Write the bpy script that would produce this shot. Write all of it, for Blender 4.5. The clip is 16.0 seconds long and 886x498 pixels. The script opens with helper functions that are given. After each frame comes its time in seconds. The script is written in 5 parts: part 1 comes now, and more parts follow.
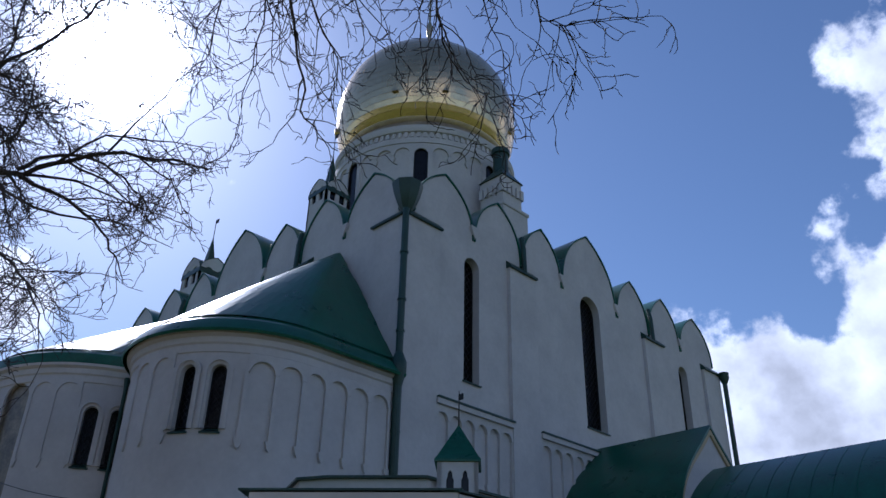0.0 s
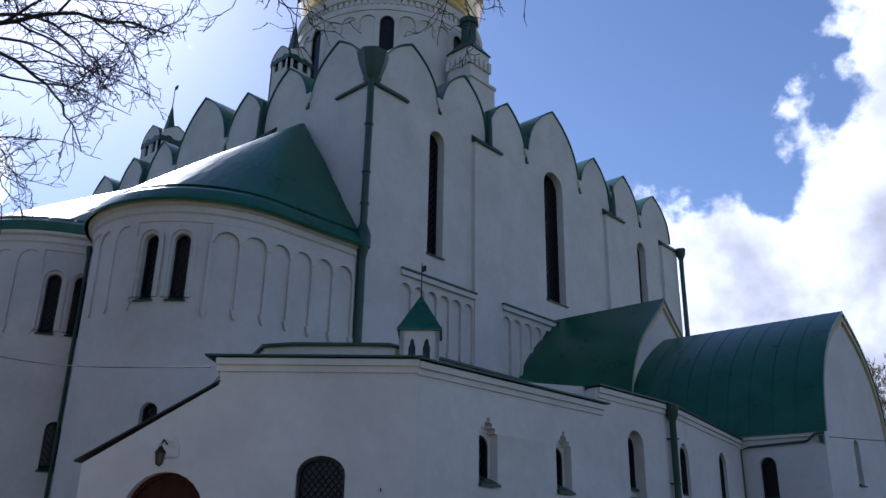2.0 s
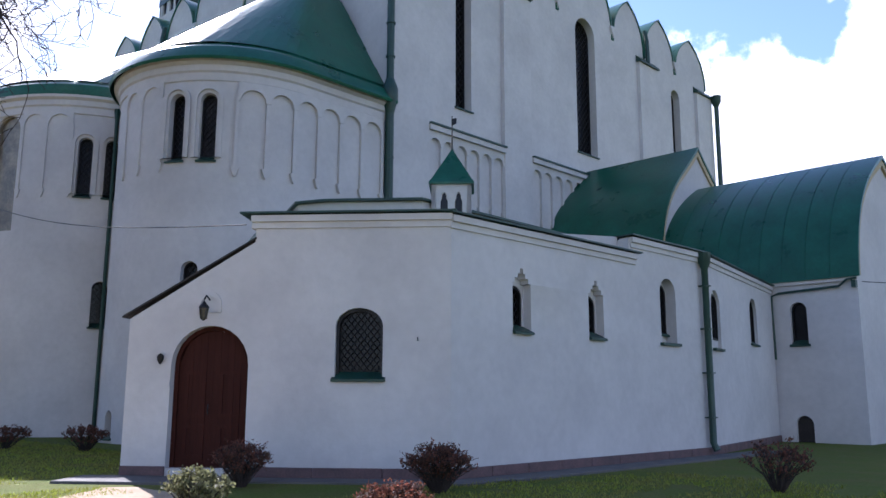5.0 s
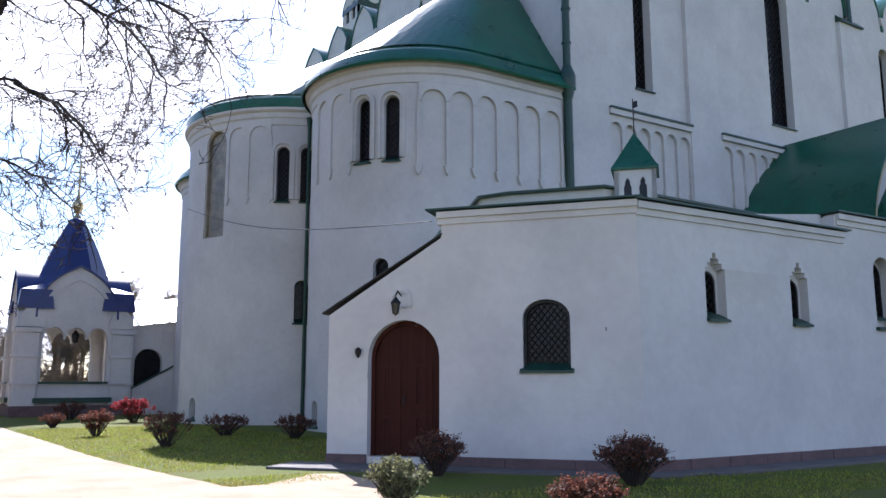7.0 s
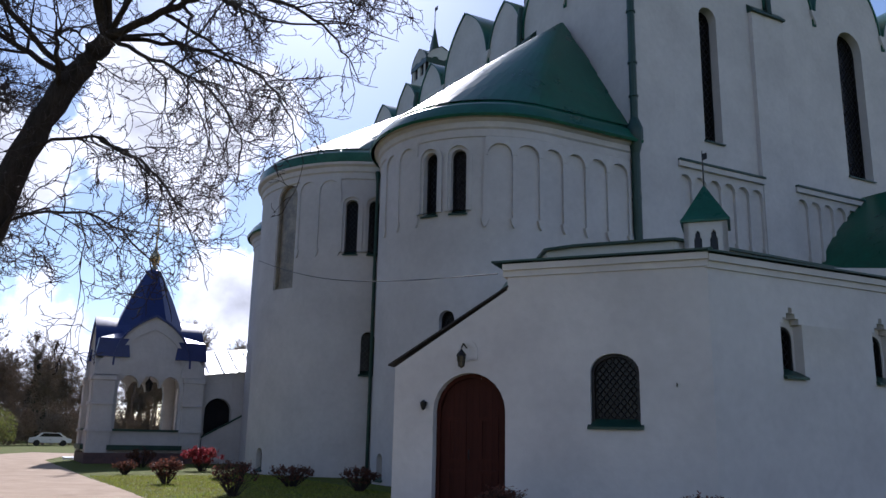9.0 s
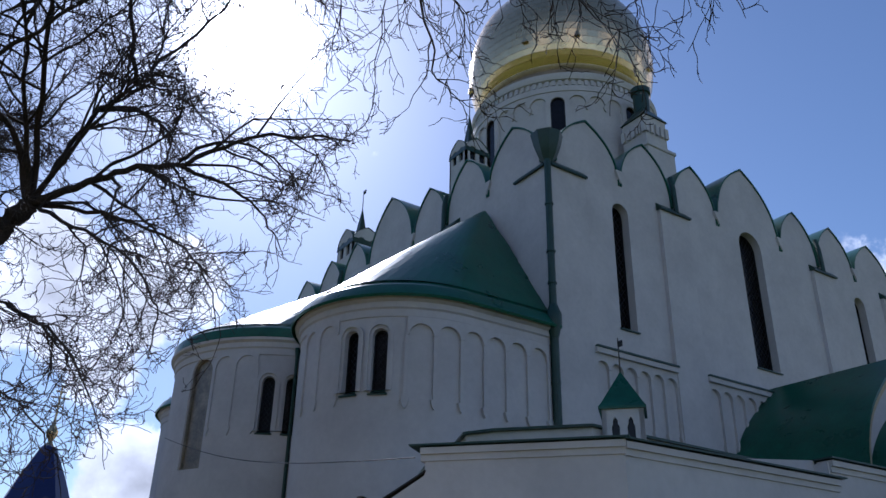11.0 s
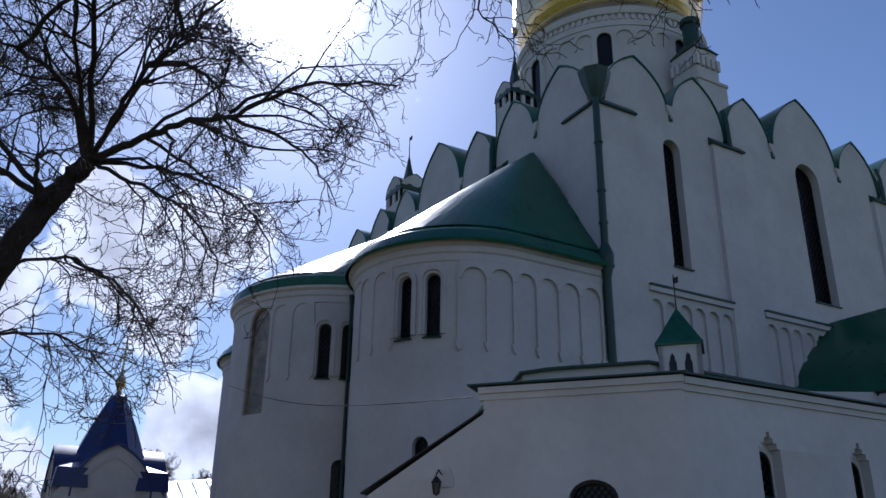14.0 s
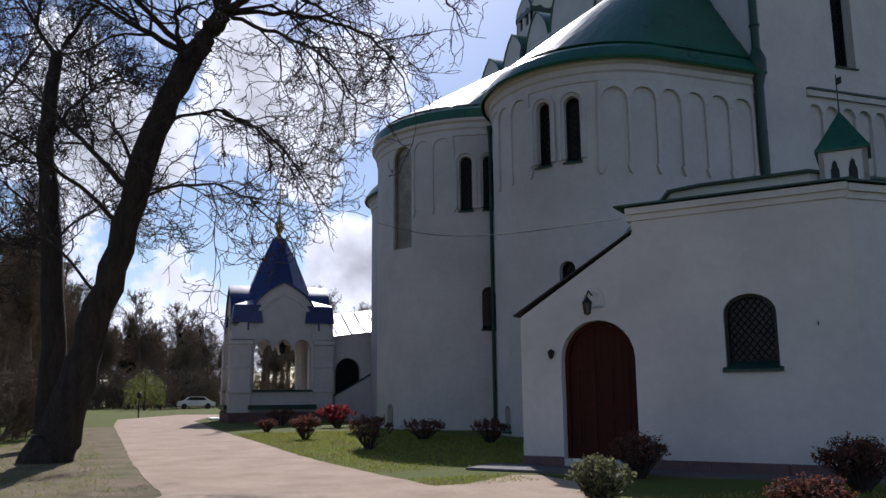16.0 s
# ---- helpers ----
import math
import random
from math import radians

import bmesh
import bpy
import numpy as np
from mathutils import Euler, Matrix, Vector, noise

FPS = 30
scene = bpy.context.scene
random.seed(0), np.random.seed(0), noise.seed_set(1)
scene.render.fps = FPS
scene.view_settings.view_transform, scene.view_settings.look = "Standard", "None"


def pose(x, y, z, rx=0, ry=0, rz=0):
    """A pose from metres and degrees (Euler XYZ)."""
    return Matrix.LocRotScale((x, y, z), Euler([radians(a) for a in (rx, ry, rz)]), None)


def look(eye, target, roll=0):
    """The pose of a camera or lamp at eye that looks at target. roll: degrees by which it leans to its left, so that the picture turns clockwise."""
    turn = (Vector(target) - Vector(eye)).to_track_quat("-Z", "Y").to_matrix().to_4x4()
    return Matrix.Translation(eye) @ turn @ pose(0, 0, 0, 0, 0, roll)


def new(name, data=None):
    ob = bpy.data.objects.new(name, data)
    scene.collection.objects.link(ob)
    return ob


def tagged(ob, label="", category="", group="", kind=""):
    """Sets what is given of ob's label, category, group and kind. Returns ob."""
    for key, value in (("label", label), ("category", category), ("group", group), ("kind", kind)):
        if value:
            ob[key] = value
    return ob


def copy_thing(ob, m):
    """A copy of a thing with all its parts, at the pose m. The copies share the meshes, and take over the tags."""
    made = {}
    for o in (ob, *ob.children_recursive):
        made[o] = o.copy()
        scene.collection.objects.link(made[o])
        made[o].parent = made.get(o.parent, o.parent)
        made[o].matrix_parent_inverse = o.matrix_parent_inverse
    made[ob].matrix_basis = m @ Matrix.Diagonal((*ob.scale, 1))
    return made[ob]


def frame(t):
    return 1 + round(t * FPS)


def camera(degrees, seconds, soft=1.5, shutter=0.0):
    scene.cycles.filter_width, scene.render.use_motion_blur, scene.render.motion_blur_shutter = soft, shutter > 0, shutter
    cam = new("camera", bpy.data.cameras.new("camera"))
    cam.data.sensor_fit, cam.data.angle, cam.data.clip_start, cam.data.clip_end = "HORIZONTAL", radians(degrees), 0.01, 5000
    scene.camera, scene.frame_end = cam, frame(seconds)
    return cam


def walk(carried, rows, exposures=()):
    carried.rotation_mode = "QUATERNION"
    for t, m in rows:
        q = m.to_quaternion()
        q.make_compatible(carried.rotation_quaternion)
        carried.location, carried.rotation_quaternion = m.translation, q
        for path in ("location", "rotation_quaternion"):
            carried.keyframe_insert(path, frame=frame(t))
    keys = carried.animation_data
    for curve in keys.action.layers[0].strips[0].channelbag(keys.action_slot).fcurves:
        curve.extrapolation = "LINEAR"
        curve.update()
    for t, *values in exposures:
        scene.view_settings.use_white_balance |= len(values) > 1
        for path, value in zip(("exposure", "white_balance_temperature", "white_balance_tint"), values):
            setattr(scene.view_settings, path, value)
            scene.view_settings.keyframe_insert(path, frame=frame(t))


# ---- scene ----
cam = camera(56.91, 16.0)
PATH = [
    (0, pose(0.028, 0.007, 1.654, 119.008, -1.156, 44.731)),
    (0.5, pose(0.021, -0.043, 1.697, 116.962, -0.778, 45.132)),
    (1, pose(0.063, -0.035, 1.666, 114.647, -0.642, 45.134)),
    (1.5, pose(0.073, -0.047, 1.659, 111.834, -0.741, 44.080)),
    (2, pose(0.085, -0.029, 1.625, 110.205, -0.977, 42.118)),
    (2.5, pose(0.081, 0.002, 1.589, 107.944, 0.148, 40.703)),
    (3, pose(0.043, 0.013, 1.603, 105.247, -0.174, 40.953)),
    (3.5, pose(0.020, 0.025, 1.590, 103.374, -0.250, 41.095)),
    (6, pose(-0.050, 0.012, 1.607, 98.526, 0.075, 50.024)),
    (6.5, pose(0.004, 0.045, 1.632, 98.892, 0.005, 54.149)),
    (7, pose(-0.016, 0.026, 1.635, 99.376, 0.066, 57.537)),
    (7.5, pose(-0.011, 0.003, 1.632, 99.761, -0.255, 60.433)),
    (8, pose(0.006, 0.010, 1.612, 100.189, -0.323, 63.168)),
    (10.5, pose(-0.021, 0.029, 1.615, 111.917, -1.484, 57.211)),
    (11, pose(0.002, 0.053, 1.619, 115.723, -1.153, 56.291)),
    (11.5, pose(-0.015, 0.067, 1.652, 119.009, -0.743, 55.499)),
    (12, pose(0.024, 0.068, 1.611, 122.342, -0.420, 54.888)),
    (12.5, pose(0.021, 0.041, 1.574, 123.336, -0.439, 55.199)),
    (13, pose(0.000, 0.010, 1.546, 119.656, -0.685, 56.705)),
    (13.5, pose(-0.017, -0.040, 1.541, 115.900, -0.580, 57.860)),
    (14, pose(-0.034, -0.039, 1.547, 111.834, -0.757, 60.104)),
    (14.5, pose(-0.043, -0.036, 1.546, 108.874, -0.896, 62.603)),
    (15, pose(-0.089, -0.021, 1.530, 106.104, -0.204, 65.140)),
    (15.5, pose(-0.075, -0.054, 1.513, 103.034, 0.166, 67.573)),
    (16, pose(-0.103, -0.069, 1.504, 100.013, 0.524, 70.506)),
]
EXPOSURES = [(0, -0.1, 5250, 18), (1.5, 0.12, 5350, 19), (3.5, 0.6, 5700, 21), (6, 1.4, 5700, 20), (7.0, 1.3, 5800, 19), (8, 0.55, 5850, 19), (10.5, 0.12, 5450, 18), (12.5, -0.36, 5250, 18), (14.5, -0.15, 5500, 19), (16, -0.12, 5900, 18)]
walk(cam, PATH, EXPOSURES)

# ---- sky, sun ----
SUN_AZ, SUN_EL = radians(-73.8), radians(38.4)
SUN_DIR = Vector((math.sin(SUN_AZ) * math.cos(SUN_EL), math.cos(SUN_AZ) * math.cos(SUN_EL), math.sin(SUN_EL)))


def sky_dir(az, el):
    a, e = radians(az), radians(el)
    return (math.sin(a) * math.cos(e), math.cos(a) * math.cos(e), math.sin(e))


def build_sky():
    world = bpy.data.worlds.new("sky")
    scene.world = world
    world.use_nodes = True
    nt = world.node_tree
    nt.nodes.clear()
    nd, ln = nt.nodes.new, nt.links.new
    sky = nd("ShaderNodeTexSky")
    sky.sky_type, sky.sun_disc = "NISHITA", False
    sky.sun_elevation, sky.sun_rotation = SUN_EL, SUN_AZ
    sky.altitude, sky.air_density, sky.dust_density, sky.ozone_density = 0.0, 1.0, 0.3, 1.7
    tc = nd("ShaderNodeTexCoord")
    # cumulus: soft banks of cloud broken up by noise
    big = nd("ShaderNodeTexNoise")
    big.inputs["Scale"].default_value, big.inputs["Detail"].default_value, big.inputs["Roughness"].default_value = 6.5, 9.0, 0.56
    ln(tc.outputs["Generated"], big.inputs["Vector"])
    total = None
    for az, el, size, weight in CLOUDS:
        dot = nd("ShaderNodeVectorMath")
        dot.operation = "DISTANCE"
        ln(tc.outputs["Generated"], dot.inputs[0])
        dot.inputs[1].default_value = sky_dir(az, el)
        rng = nd("ShaderNodeMapRange")
        rng.inputs["From Min"].default_value, rng.inputs["From Max"].default_value = 0.0, size
        rng.inputs["To Min"].default_value, rng.inputs["To Max"].default_value = weight, 0.0
        ln(dot.outputs["Value"], rng.inputs["Value"])
        if total is None:
            total = rng.outputs[0]
        else:
            mx = nd("ShaderNodeMath")
            mx.operation = "MAXIMUM"
            ln(total, mx.inputs[0]), ln(rng.outputs[0], mx.inputs[1])
            total = mx.outputs[0]
    add = nd("ShaderNodeMath")
    add.operation = "ADD"
    ln(total, add.inputs[0]), ln(big.outputs["Fac"], add.inputs[1])
    mask = nd("ShaderNodeMapRange")
    mask.interpolation_type = "SMOOTHSTEP"
    mask.inputs["From Min"].default_value, mask.inputs["From Max"].default_value = 0.72, 0.80
    ln(add.outputs[0], mask.inputs["Value"])
    shade = nd("ShaderNodeMapRange")
    shade.inputs["From Min"].default_value, shade.inputs["From Max"].default_value = 0.75, 1.05
    shade.inputs["To Min"].default_value, shade.inputs["To Max"].default_value = 1.0, 0.52
    ln(add.outputs[0], shade.inputs["Value"])
    fine = nd("ShaderNodeTexNoise")
    fine.inputs["Scale"].default_value, fine.inputs["Detail"].default_value = 16.0, 6.0
    ln(tc.outputs["Generated"], fine.inputs["Vector"])
    fr = nd("ShaderNodeMapRange")
    fr.inputs["From Min"].default_value, fr.inputs["From Max"].default_value = 0.35, 0.65
    fr.inputs["To Min"].default_value, fr.inputs["To Max"].default_value = 0.72, 1.1
    ln(fine.outputs["Fac"], fr.inputs["Value"])
    mul = nd("ShaderNodeMath")
    mul.operation = "MULTIPLY"
    ln(shade.outputs[0], mul.inputs[0]), ln(fr.outputs[0], mul.inputs[1])
    col = nd("ShaderNodeVectorMath")
    col.operation = "SCALE"
    col.inputs[0].default_value = CLOUD_COLOUR
    ln(mul.outputs[0], col.inputs["Scale"])
    mix = nd("ShaderNodeMix")
    mix.data_type = "RGBA"
    ln(mask.outputs[0], mix.inputs["Factor"])
    ln(sky.outputs[0], mix.inputs["A"]), ln(col.outputs[0], mix.inputs["B"])
    # the sun's dazzling disc and aureole as the eye meets it in a clear sky
    away = nd("ShaderNodeVectorMath")
    away.operation = "DISTANCE"
    ln(tc.outputs["Generated"], away.inputs[0])
    away.inputs[1].default_value = SUN_DIR
    glow = None
    for size, power, amount in ((0.098, 1.9, 420.0), (0.5, 2.6, 7.5)):
        near = nd("ShaderNodeMapRange")
        near.inputs["From Min"].default_value, near.inputs["From Max"].default_value = 0.0, size
        near.inputs["To Min"].default_value, near.inputs["To Max"].default_value = 1.0, 0.0
        ln(away.outputs["Value"], near.inputs["Value"])
        pw = nd("ShaderNodeMath")
        pw.operation = "POWER"
        ln(near.outputs[0], pw.inputs[0])
        pw.inputs[1].default_value = power
        am = nd("ShaderNodeMath")
        am.operation = "MULTIPLY"
        ln(pw.outputs[0], am.inputs[0])
        am.inputs[1].default_value = amount
        if glow is None:
            glow = am.outputs[0]
        else:
            sm = nd("ShaderNodeMath")
            sm.operation = "ADD"
            ln(glow, sm.inputs[0]), ln(am.outputs[0], sm.inputs[1])
            glow = sm.outputs[0]
    both = nd("ShaderNodeVectorMath")
    both.operation = "ADD"
    ln(mix.outputs["Result"], both.inputs[0]), ln(glow, both.inputs[1])
    bg = nd("ShaderNodeBackground")
    bg.inputs["Strength"].default_value = SKY_STRENGTH
    ln(both.outputs[0], bg.inputs["Color"])
    out = nd("ShaderNodeOutputWorld")
    ln(bg.outputs[0], out.inputs[0])


SKY_STRENGTH = 0.1
CLOUD_COLOUR = (12.0, 12.2, 12.7)
CLOUDS = [(-21, 15.5, 0.24, 0.62), (-12, 18.5, 0.24, 0.62), (-4, 22.5, 0.28, 0.6), (-7.0, 35.5, 0.16, 0.55), (-10, 10, 0.36, 0.55), (-78, 19.5, 0.15, 0.5), (-84, 20, 0.14, 0.5), (-80, 15, 0.13, 0.46),
          (-95, 17, 0.22, 0.48), (-77, 9, 0.17, 0.5), (-88, 5, 0.22, 0.52), (-70, 3, 0.2, 0.45), (26, 22, 0.24, 0.5), (76, 20, 0.2, 0.5),
          (116, 18, 0.26, 0.6), (150, 16, 0.24, 0.58)]
build_sky()
sun = new("sun", bpy.data.lights.new("sun", "SUN"))
sun.data.energy, sun.data.angle, sun.data.color = 5.0, radians(0.53), (1.0, 0.95, 0.87)
sun.matrix_world = look(SUN_DIR * 200, (0, 0, 0))

# ---- materials ----
def mat(name, base, rough=0.8, metal=0.0, spots=None, scale=1.2, vary=0.12, grain=40.0, bump=0.15, spec=0.5, random_vary=0.0, stretch=None, dist=0.01, through_light=0.0):
    """Base colour with broad stains, fine grain and relief, in metres."""
    m = bpy.data.materials.new(name)
    m.use_nodes = True
    nt = m.node_tree
    nd, ln = nt.nodes.new, nt.links.new
    bsdf = nt.nodes["Principled BSDF"]
    tc = nd("ShaderNodeTexCoord")
    mp = nd("ShaderNodeMapping")
    if stretch:
        mp.inputs["Scale"].default_value = stretch
    ln(tc.outputs["Object"], mp.inputs["Vector"])
    n1 = nd("ShaderNodeTexNoise")
    n1.inputs["Scale"].default_value, n1.inputs["Detail"].default_value, n1.inputs["Roughness"].default_value = scale, 7.0, 0.62
    ln(mp.outputs[0], n1.inputs["Vector"])
    n2 = nd("ShaderNodeTexNoise")
    n2.inputs["Scale"].default_value, n2.inputs["Detail"].default_value = grain, 4.0
    ln(mp.outputs[0], n2.inputs["Vector"])
    ramp = nd("ShaderNodeMapRange")
    ramp.inputs["From Min"].default_value, ramp.inputs["From Max"].default_value = 0.38, 0.68
    ln(n1.outputs["Fac"], ramp.inputs["Value"])
    mix = nd("ShaderNodeMix")
    mix.data_type = "RGBA"
    other = spots or tuple(c * (1 - 2 * vary) for c in base)
    mix.inputs["A"].default_value, mix.inputs["B"].default_value = (*base, 1), (*other, 1)
    ln(ramp.outputs[0], mix.inputs["Factor"])
    r2 = nd("ShaderNodeMapRange")
    r2.inputs["From Min"].default_value, r2.inputs["From Max"].default_value = 0.3, 0.7
    r2.inputs["To Min"].default_value, r2.inputs["To Max"].default_value = 1 - vary, 1 + vary * 0.4
    ln(n2.outputs["Fac"], r2.inputs["Value"])
    sc = nd("ShaderNodeVectorMath")
    sc.operation = "SCALE"
    ln(mix.outputs["Result"], sc.inputs[0]), ln(r2.outputs[0], sc.inputs["Scale"])
    last = sc.outputs[0]
    if random_vary:
        oi = nd("ShaderNodeNewGeometry")
        r3 = nd("ShaderNodeMapRange")
        r3.inputs["To Min"].default_value, r3.inputs["To Max"].default_value = 1 - random_vary, 1 + random_vary
        ln(oi.outputs["Random Per Island"], r3.inputs["Value"])
        s3 = nd("ShaderNodeVectorMath")
        s3.operation = "SCALE"
        ln(last, s3.inputs[0]), ln(r3.outputs[0], s3.inputs["Scale"])
        last = s3.outputs[0]
    ln(last, bsdf.inputs["Base Color"])
    rr = nd("ShaderNodeMapRange")
    rr.inputs["To Min"].default_value, rr.inputs["To Max"].default_value = max(0.02, rough - 0.1), min(1.0, rough + 0.1)
    ln(n1.outputs["Fac"], rr.inputs["Value"]), ln(rr.outputs[0], bsdf.inputs["Roughness"])
    bsdf.inputs["Metallic"].default_value = metal
    bsdf.inputs["Specular IOR Level"].default_value = spec
    if bump:
        bp = nd("ShaderNodeBump")
        bp.inputs["Strength"].default_value, bp.inputs["Distance"].default_value = bump, dist
        add = nd("ShaderNodeMath")
        add.operation = "ADD"
        ln(n1.outputs["Fac"], add.inputs[0]), ln(n2.outputs["Fac"], add.inputs[1])
        ln(add.outputs[0], bp.inputs["Height"]), ln(bp.outputs[0], bsdf.inputs["Normal"])
    if through_light:
        tr = nd("ShaderNodeBsdfTranslucent")
        ms = nd("ShaderNodeMixShader")
        ms.inputs[0].default_value = through_light
        ln(last, tr.inputs["Color"])
        ln(bsdf.outputs[0], ms.inputs[1]), ln(tr.outputs[0], ms.inputs[2])
        ln(ms.outputs[0], nt.nodes["Material Output"].inputs["Surface"])
    return m


PLASTER = mat("whitewashed_plaster", (0.58, 0.545, 0.535), 0.92, spots=(0.49, 0.46, 0.455), scale=0.5, vary=0.05, grain=5, bump=0.3, spec=0.2, dist=0.03)
GREEN = mat("green_roof_paint", (0.009, 0.075, 0.046), 0.3, spots=(0.014, 0.11, 0.068), scale=0.9, vary=0.14, grain=9, bump=0.2, dist=0.02, spec=0.3)
GREEN_TRIM = mat("dark_green_trim", (0.009, 0.045, 0.032), 0.45, scale=2, vary=0.15, grain=20, bump=0.2)
BLUE = mat("blue_roof_paint", (0.011, 0.02, 0.11), 0.36, spots=(0.016, 0.027, 0.14), scale=1.1, vary=0.12, grain=12, bump=0.2)
GOLD = mat("gilded_copper", (0.74, 0.56, 0.32), 0.25, metal=1.0, spots=(0.66, 0.48, 0.26), scale=0.3, vary=0.05, grain=3, bump=0.02, random_vary=0.05, dist=0.015)
DULL_GOLD = mat("weathered_gilding", (0.5, 0.4, 0.27), 0.42, metal=0.8, spots=(0.38, 0.3, 0.21), scale=0.8, vary=0.12, grain=6, bump=0.05)
GLASS = mat("dark_window_glass", (0.012, 0.011, 0.014), 0.22, scale=3, vary=0.2, grain=30, bump=0.0, spec=0.25)
PALE_GLASS = mat("dusty_mosaic_glass", (0.16, 0.13, 0.1), 0.35, spots=(0.34, 0.28, 0.2), scale=1.3, vary=0.25, grain=9, bump=0.1)
IRON = mat("dark_iron", (0.03, 0.028, 0.03), 0.55, metal=0.6, scale=5, vary=0.2, grain=50, bump=0.1)
WOOD = mat("red_brown_door_wood", (0.05, 0.012, 0.0075), 0.7, spots=(0.036, 0.009, 0.006), scale=3.0, vary=0.18, grain=30, bump=0.2, random_vary=0.08, stretch=(1, 1, 0.12), spec=0.15)
PLINTH = mat("red_granite_plinth", (0.14, 0.08, 0.08), 0.8, spots=(0.09, 0.06, 0.062), scale=2.5, vary=0.2, grain=30, bump=0.3, random_vary=0.12)
STONE = mat("grey_paving_stone", (0.12, 0.108, 0.104), 0.85, spots=(0.095, 0.085, 0.08), scale=2.0, vary=0.15, grain=25, bump=0.3)
PATH_SAND = mat("pale_gravel_path", (0.45, 0.335, 0.235), 0.95, spots=(0.35, 0.255, 0.175), scale=0.9, vary=0.12, grain=30, bump=0.6, dist=0.02, spec=0.2)
GRASS = mat("spring_lawn", (0.105, 0.135, 0.022), 0.95, spots=(0.14, 0.135, 0.04), scale=0.9, vary=0.3, grain=18, bump=0.8, dist=0.05, spec=0.1)
BLADE = mat("grass_blades", (0.26, 0.31, 0.045), 0.8, spots=(0.27, 0.23, 0.07), scale=0.8, vary=0.2, grain=10, bump=0.0, random_vary=0.3, spec=0.2, through_light=0.5)
SOIL = mat("bare_soil", (0.24, 0.18, 0.115), 0.98, spots=(0.13, 0.13, 0.05), scale=1.0, vary=0.25, grain=20, bump=0.8, dist=0.04, spec=0.1)
BARK = mat("dark_bark", (0.05, 0.038, 0.032), 0.95, spots=(0.025, 0.02, 0.018), scale=5, vary=0.3, grain=25, bump=0.9, dist=0.04, stretch=(1, 1, 0.25), spec=0.2)
TWIG = mat("twig_bark", (0.06, 0.045, 0.042), 0.85, scale=6, vary=0.2, grain=40, bump=0.0, spec=0.2)
# Paled well beyond TWIG: backlit haze and glare are put into this colour.
FAR_TWIG = mat("haze_paled_twigs", (0.36, 0.29, 0.22), 0.9, scale=2, vary=0.2, grain=20, bump=0.0, spec=0.1, through_light=0.5)
LEAF_RED = mat("red_brown_leaves", (0.19, 0.065, 0.045), 0.7, spots=(0.09, 0.05, 0.03), scale=6, vary=0.2, grain=30, bump=0.0, random_vary=0.4, through_light=0.5)
LEAF_BRIGHT = mat("crimson_leaves", (0.36, 0.05, 0.06), 0.6, scale=6, vary=0.2, grain=30, bump=0.0, random_vary=0.3, through_light=0.5)
LEAF_PALE = mat("grey_green_leaves", (0.2, 0.2, 0.1), 0.6, spots=(0.13, 0.13, 0.06), scale=6, vary=0.2, grain=30, bump=0.0, random_vary=0.4, through_light=0.5)
LEAF_YELLOW = mat("yellow_green_leaves", (0.2, 0.22, 0.05), 0.7, scale=3, vary=0.2, grain=30, bump=0.0, random_vary=0.4, through_light=0.5)
LEAF_DARK = mat("dark_conifer_needles", (0.03, 0.045, 0.02), 0.8, scale=3, vary=0.2, grain=30, bump=0.0, random_vary=0.4)
CREAM = mat("cream_render", (0.5, 0.4, 0.26), 0.9, scale=0.8, vary=0.08, grain=15, bump=0.2)
DARK_ROOF = mat("dark_brown_roof", (0.03, 0.022, 0.02), 0.7, scale=2, vary=0.2, grain=10, bump=0.2)
PALE_ROOF = mat("pale_zinc_roof", (0.75, 0.78, 0.8), 0.35, metal=0.4, scale=1, vary=0.08, grain=10, bump=0.1)
LAMP_GLASS = mat("lantern_glass", (0.1, 0.085, 0.06), 0.2, scale=8, vary=0.2, grain=30, bump=0.0)
CAR_PAINT = mat("silver_car_paint", (0.6, 0.62, 0.65), 0.3, metal=0.3, scale=2, vary=0.05, grain=10, bump=0.0)
RUBBER = mat("black_rubber", (0.02, 0.02, 0.02), 0.8, scale=5, vary=0.1, grain=20, bump=0.0)


# ---- builders ----
def thing(name, loc, label, category, group="", kind=""):
    ob = new(name)
    ob.location = loc
    ob.empty_display_size = 0.2
    return tagged(ob, label, category, group, kind)


def adopt(ob, parent):
    up = Matrix.Identity(4)
    chain = []
    p = parent
    while p is not None:
        chain.append(p)
        p = p.parent
    for q in reversed(chain):
        up = up @ q.matrix_parent_inverse @ q.matrix_basis
    ob.parent = parent
    ob.matrix_parent_inverse = up.inverted()
    return ob


def mesh_of(name, bm, material, smooth=35):
    me = bpy.data.meshes.new(name)
    if isinstance(bm, tuple):
        me.from_pydata(bm[0], [], bm[1])
        me.update()
    else:
        bmesh.ops.recalc_face_normals(bm, faces=bm.faces)
        bm.to_mesh(me)
        bm.free()
    if smooth:
        me.polygons.foreach_set("use_smooth", [True] * len(me.polygons))
        me.set_sharp_from_angle(angle=radians(smooth))
    me.materials.append(material)
    return me


def part(name, bm, material, parent, label="", smooth=35, kind=""):
    ob = new(name, mesh_of(name, bm, material, smooth))
    adopt(ob, parent)
    return tagged(ob, label=label, kind=kind)


def setting(name, bm, material, label, category, kind="structure", smooth=35):
    return tagged(new(name, mesh_of(name, bm, material, smooth)), label, category, kind=kind)


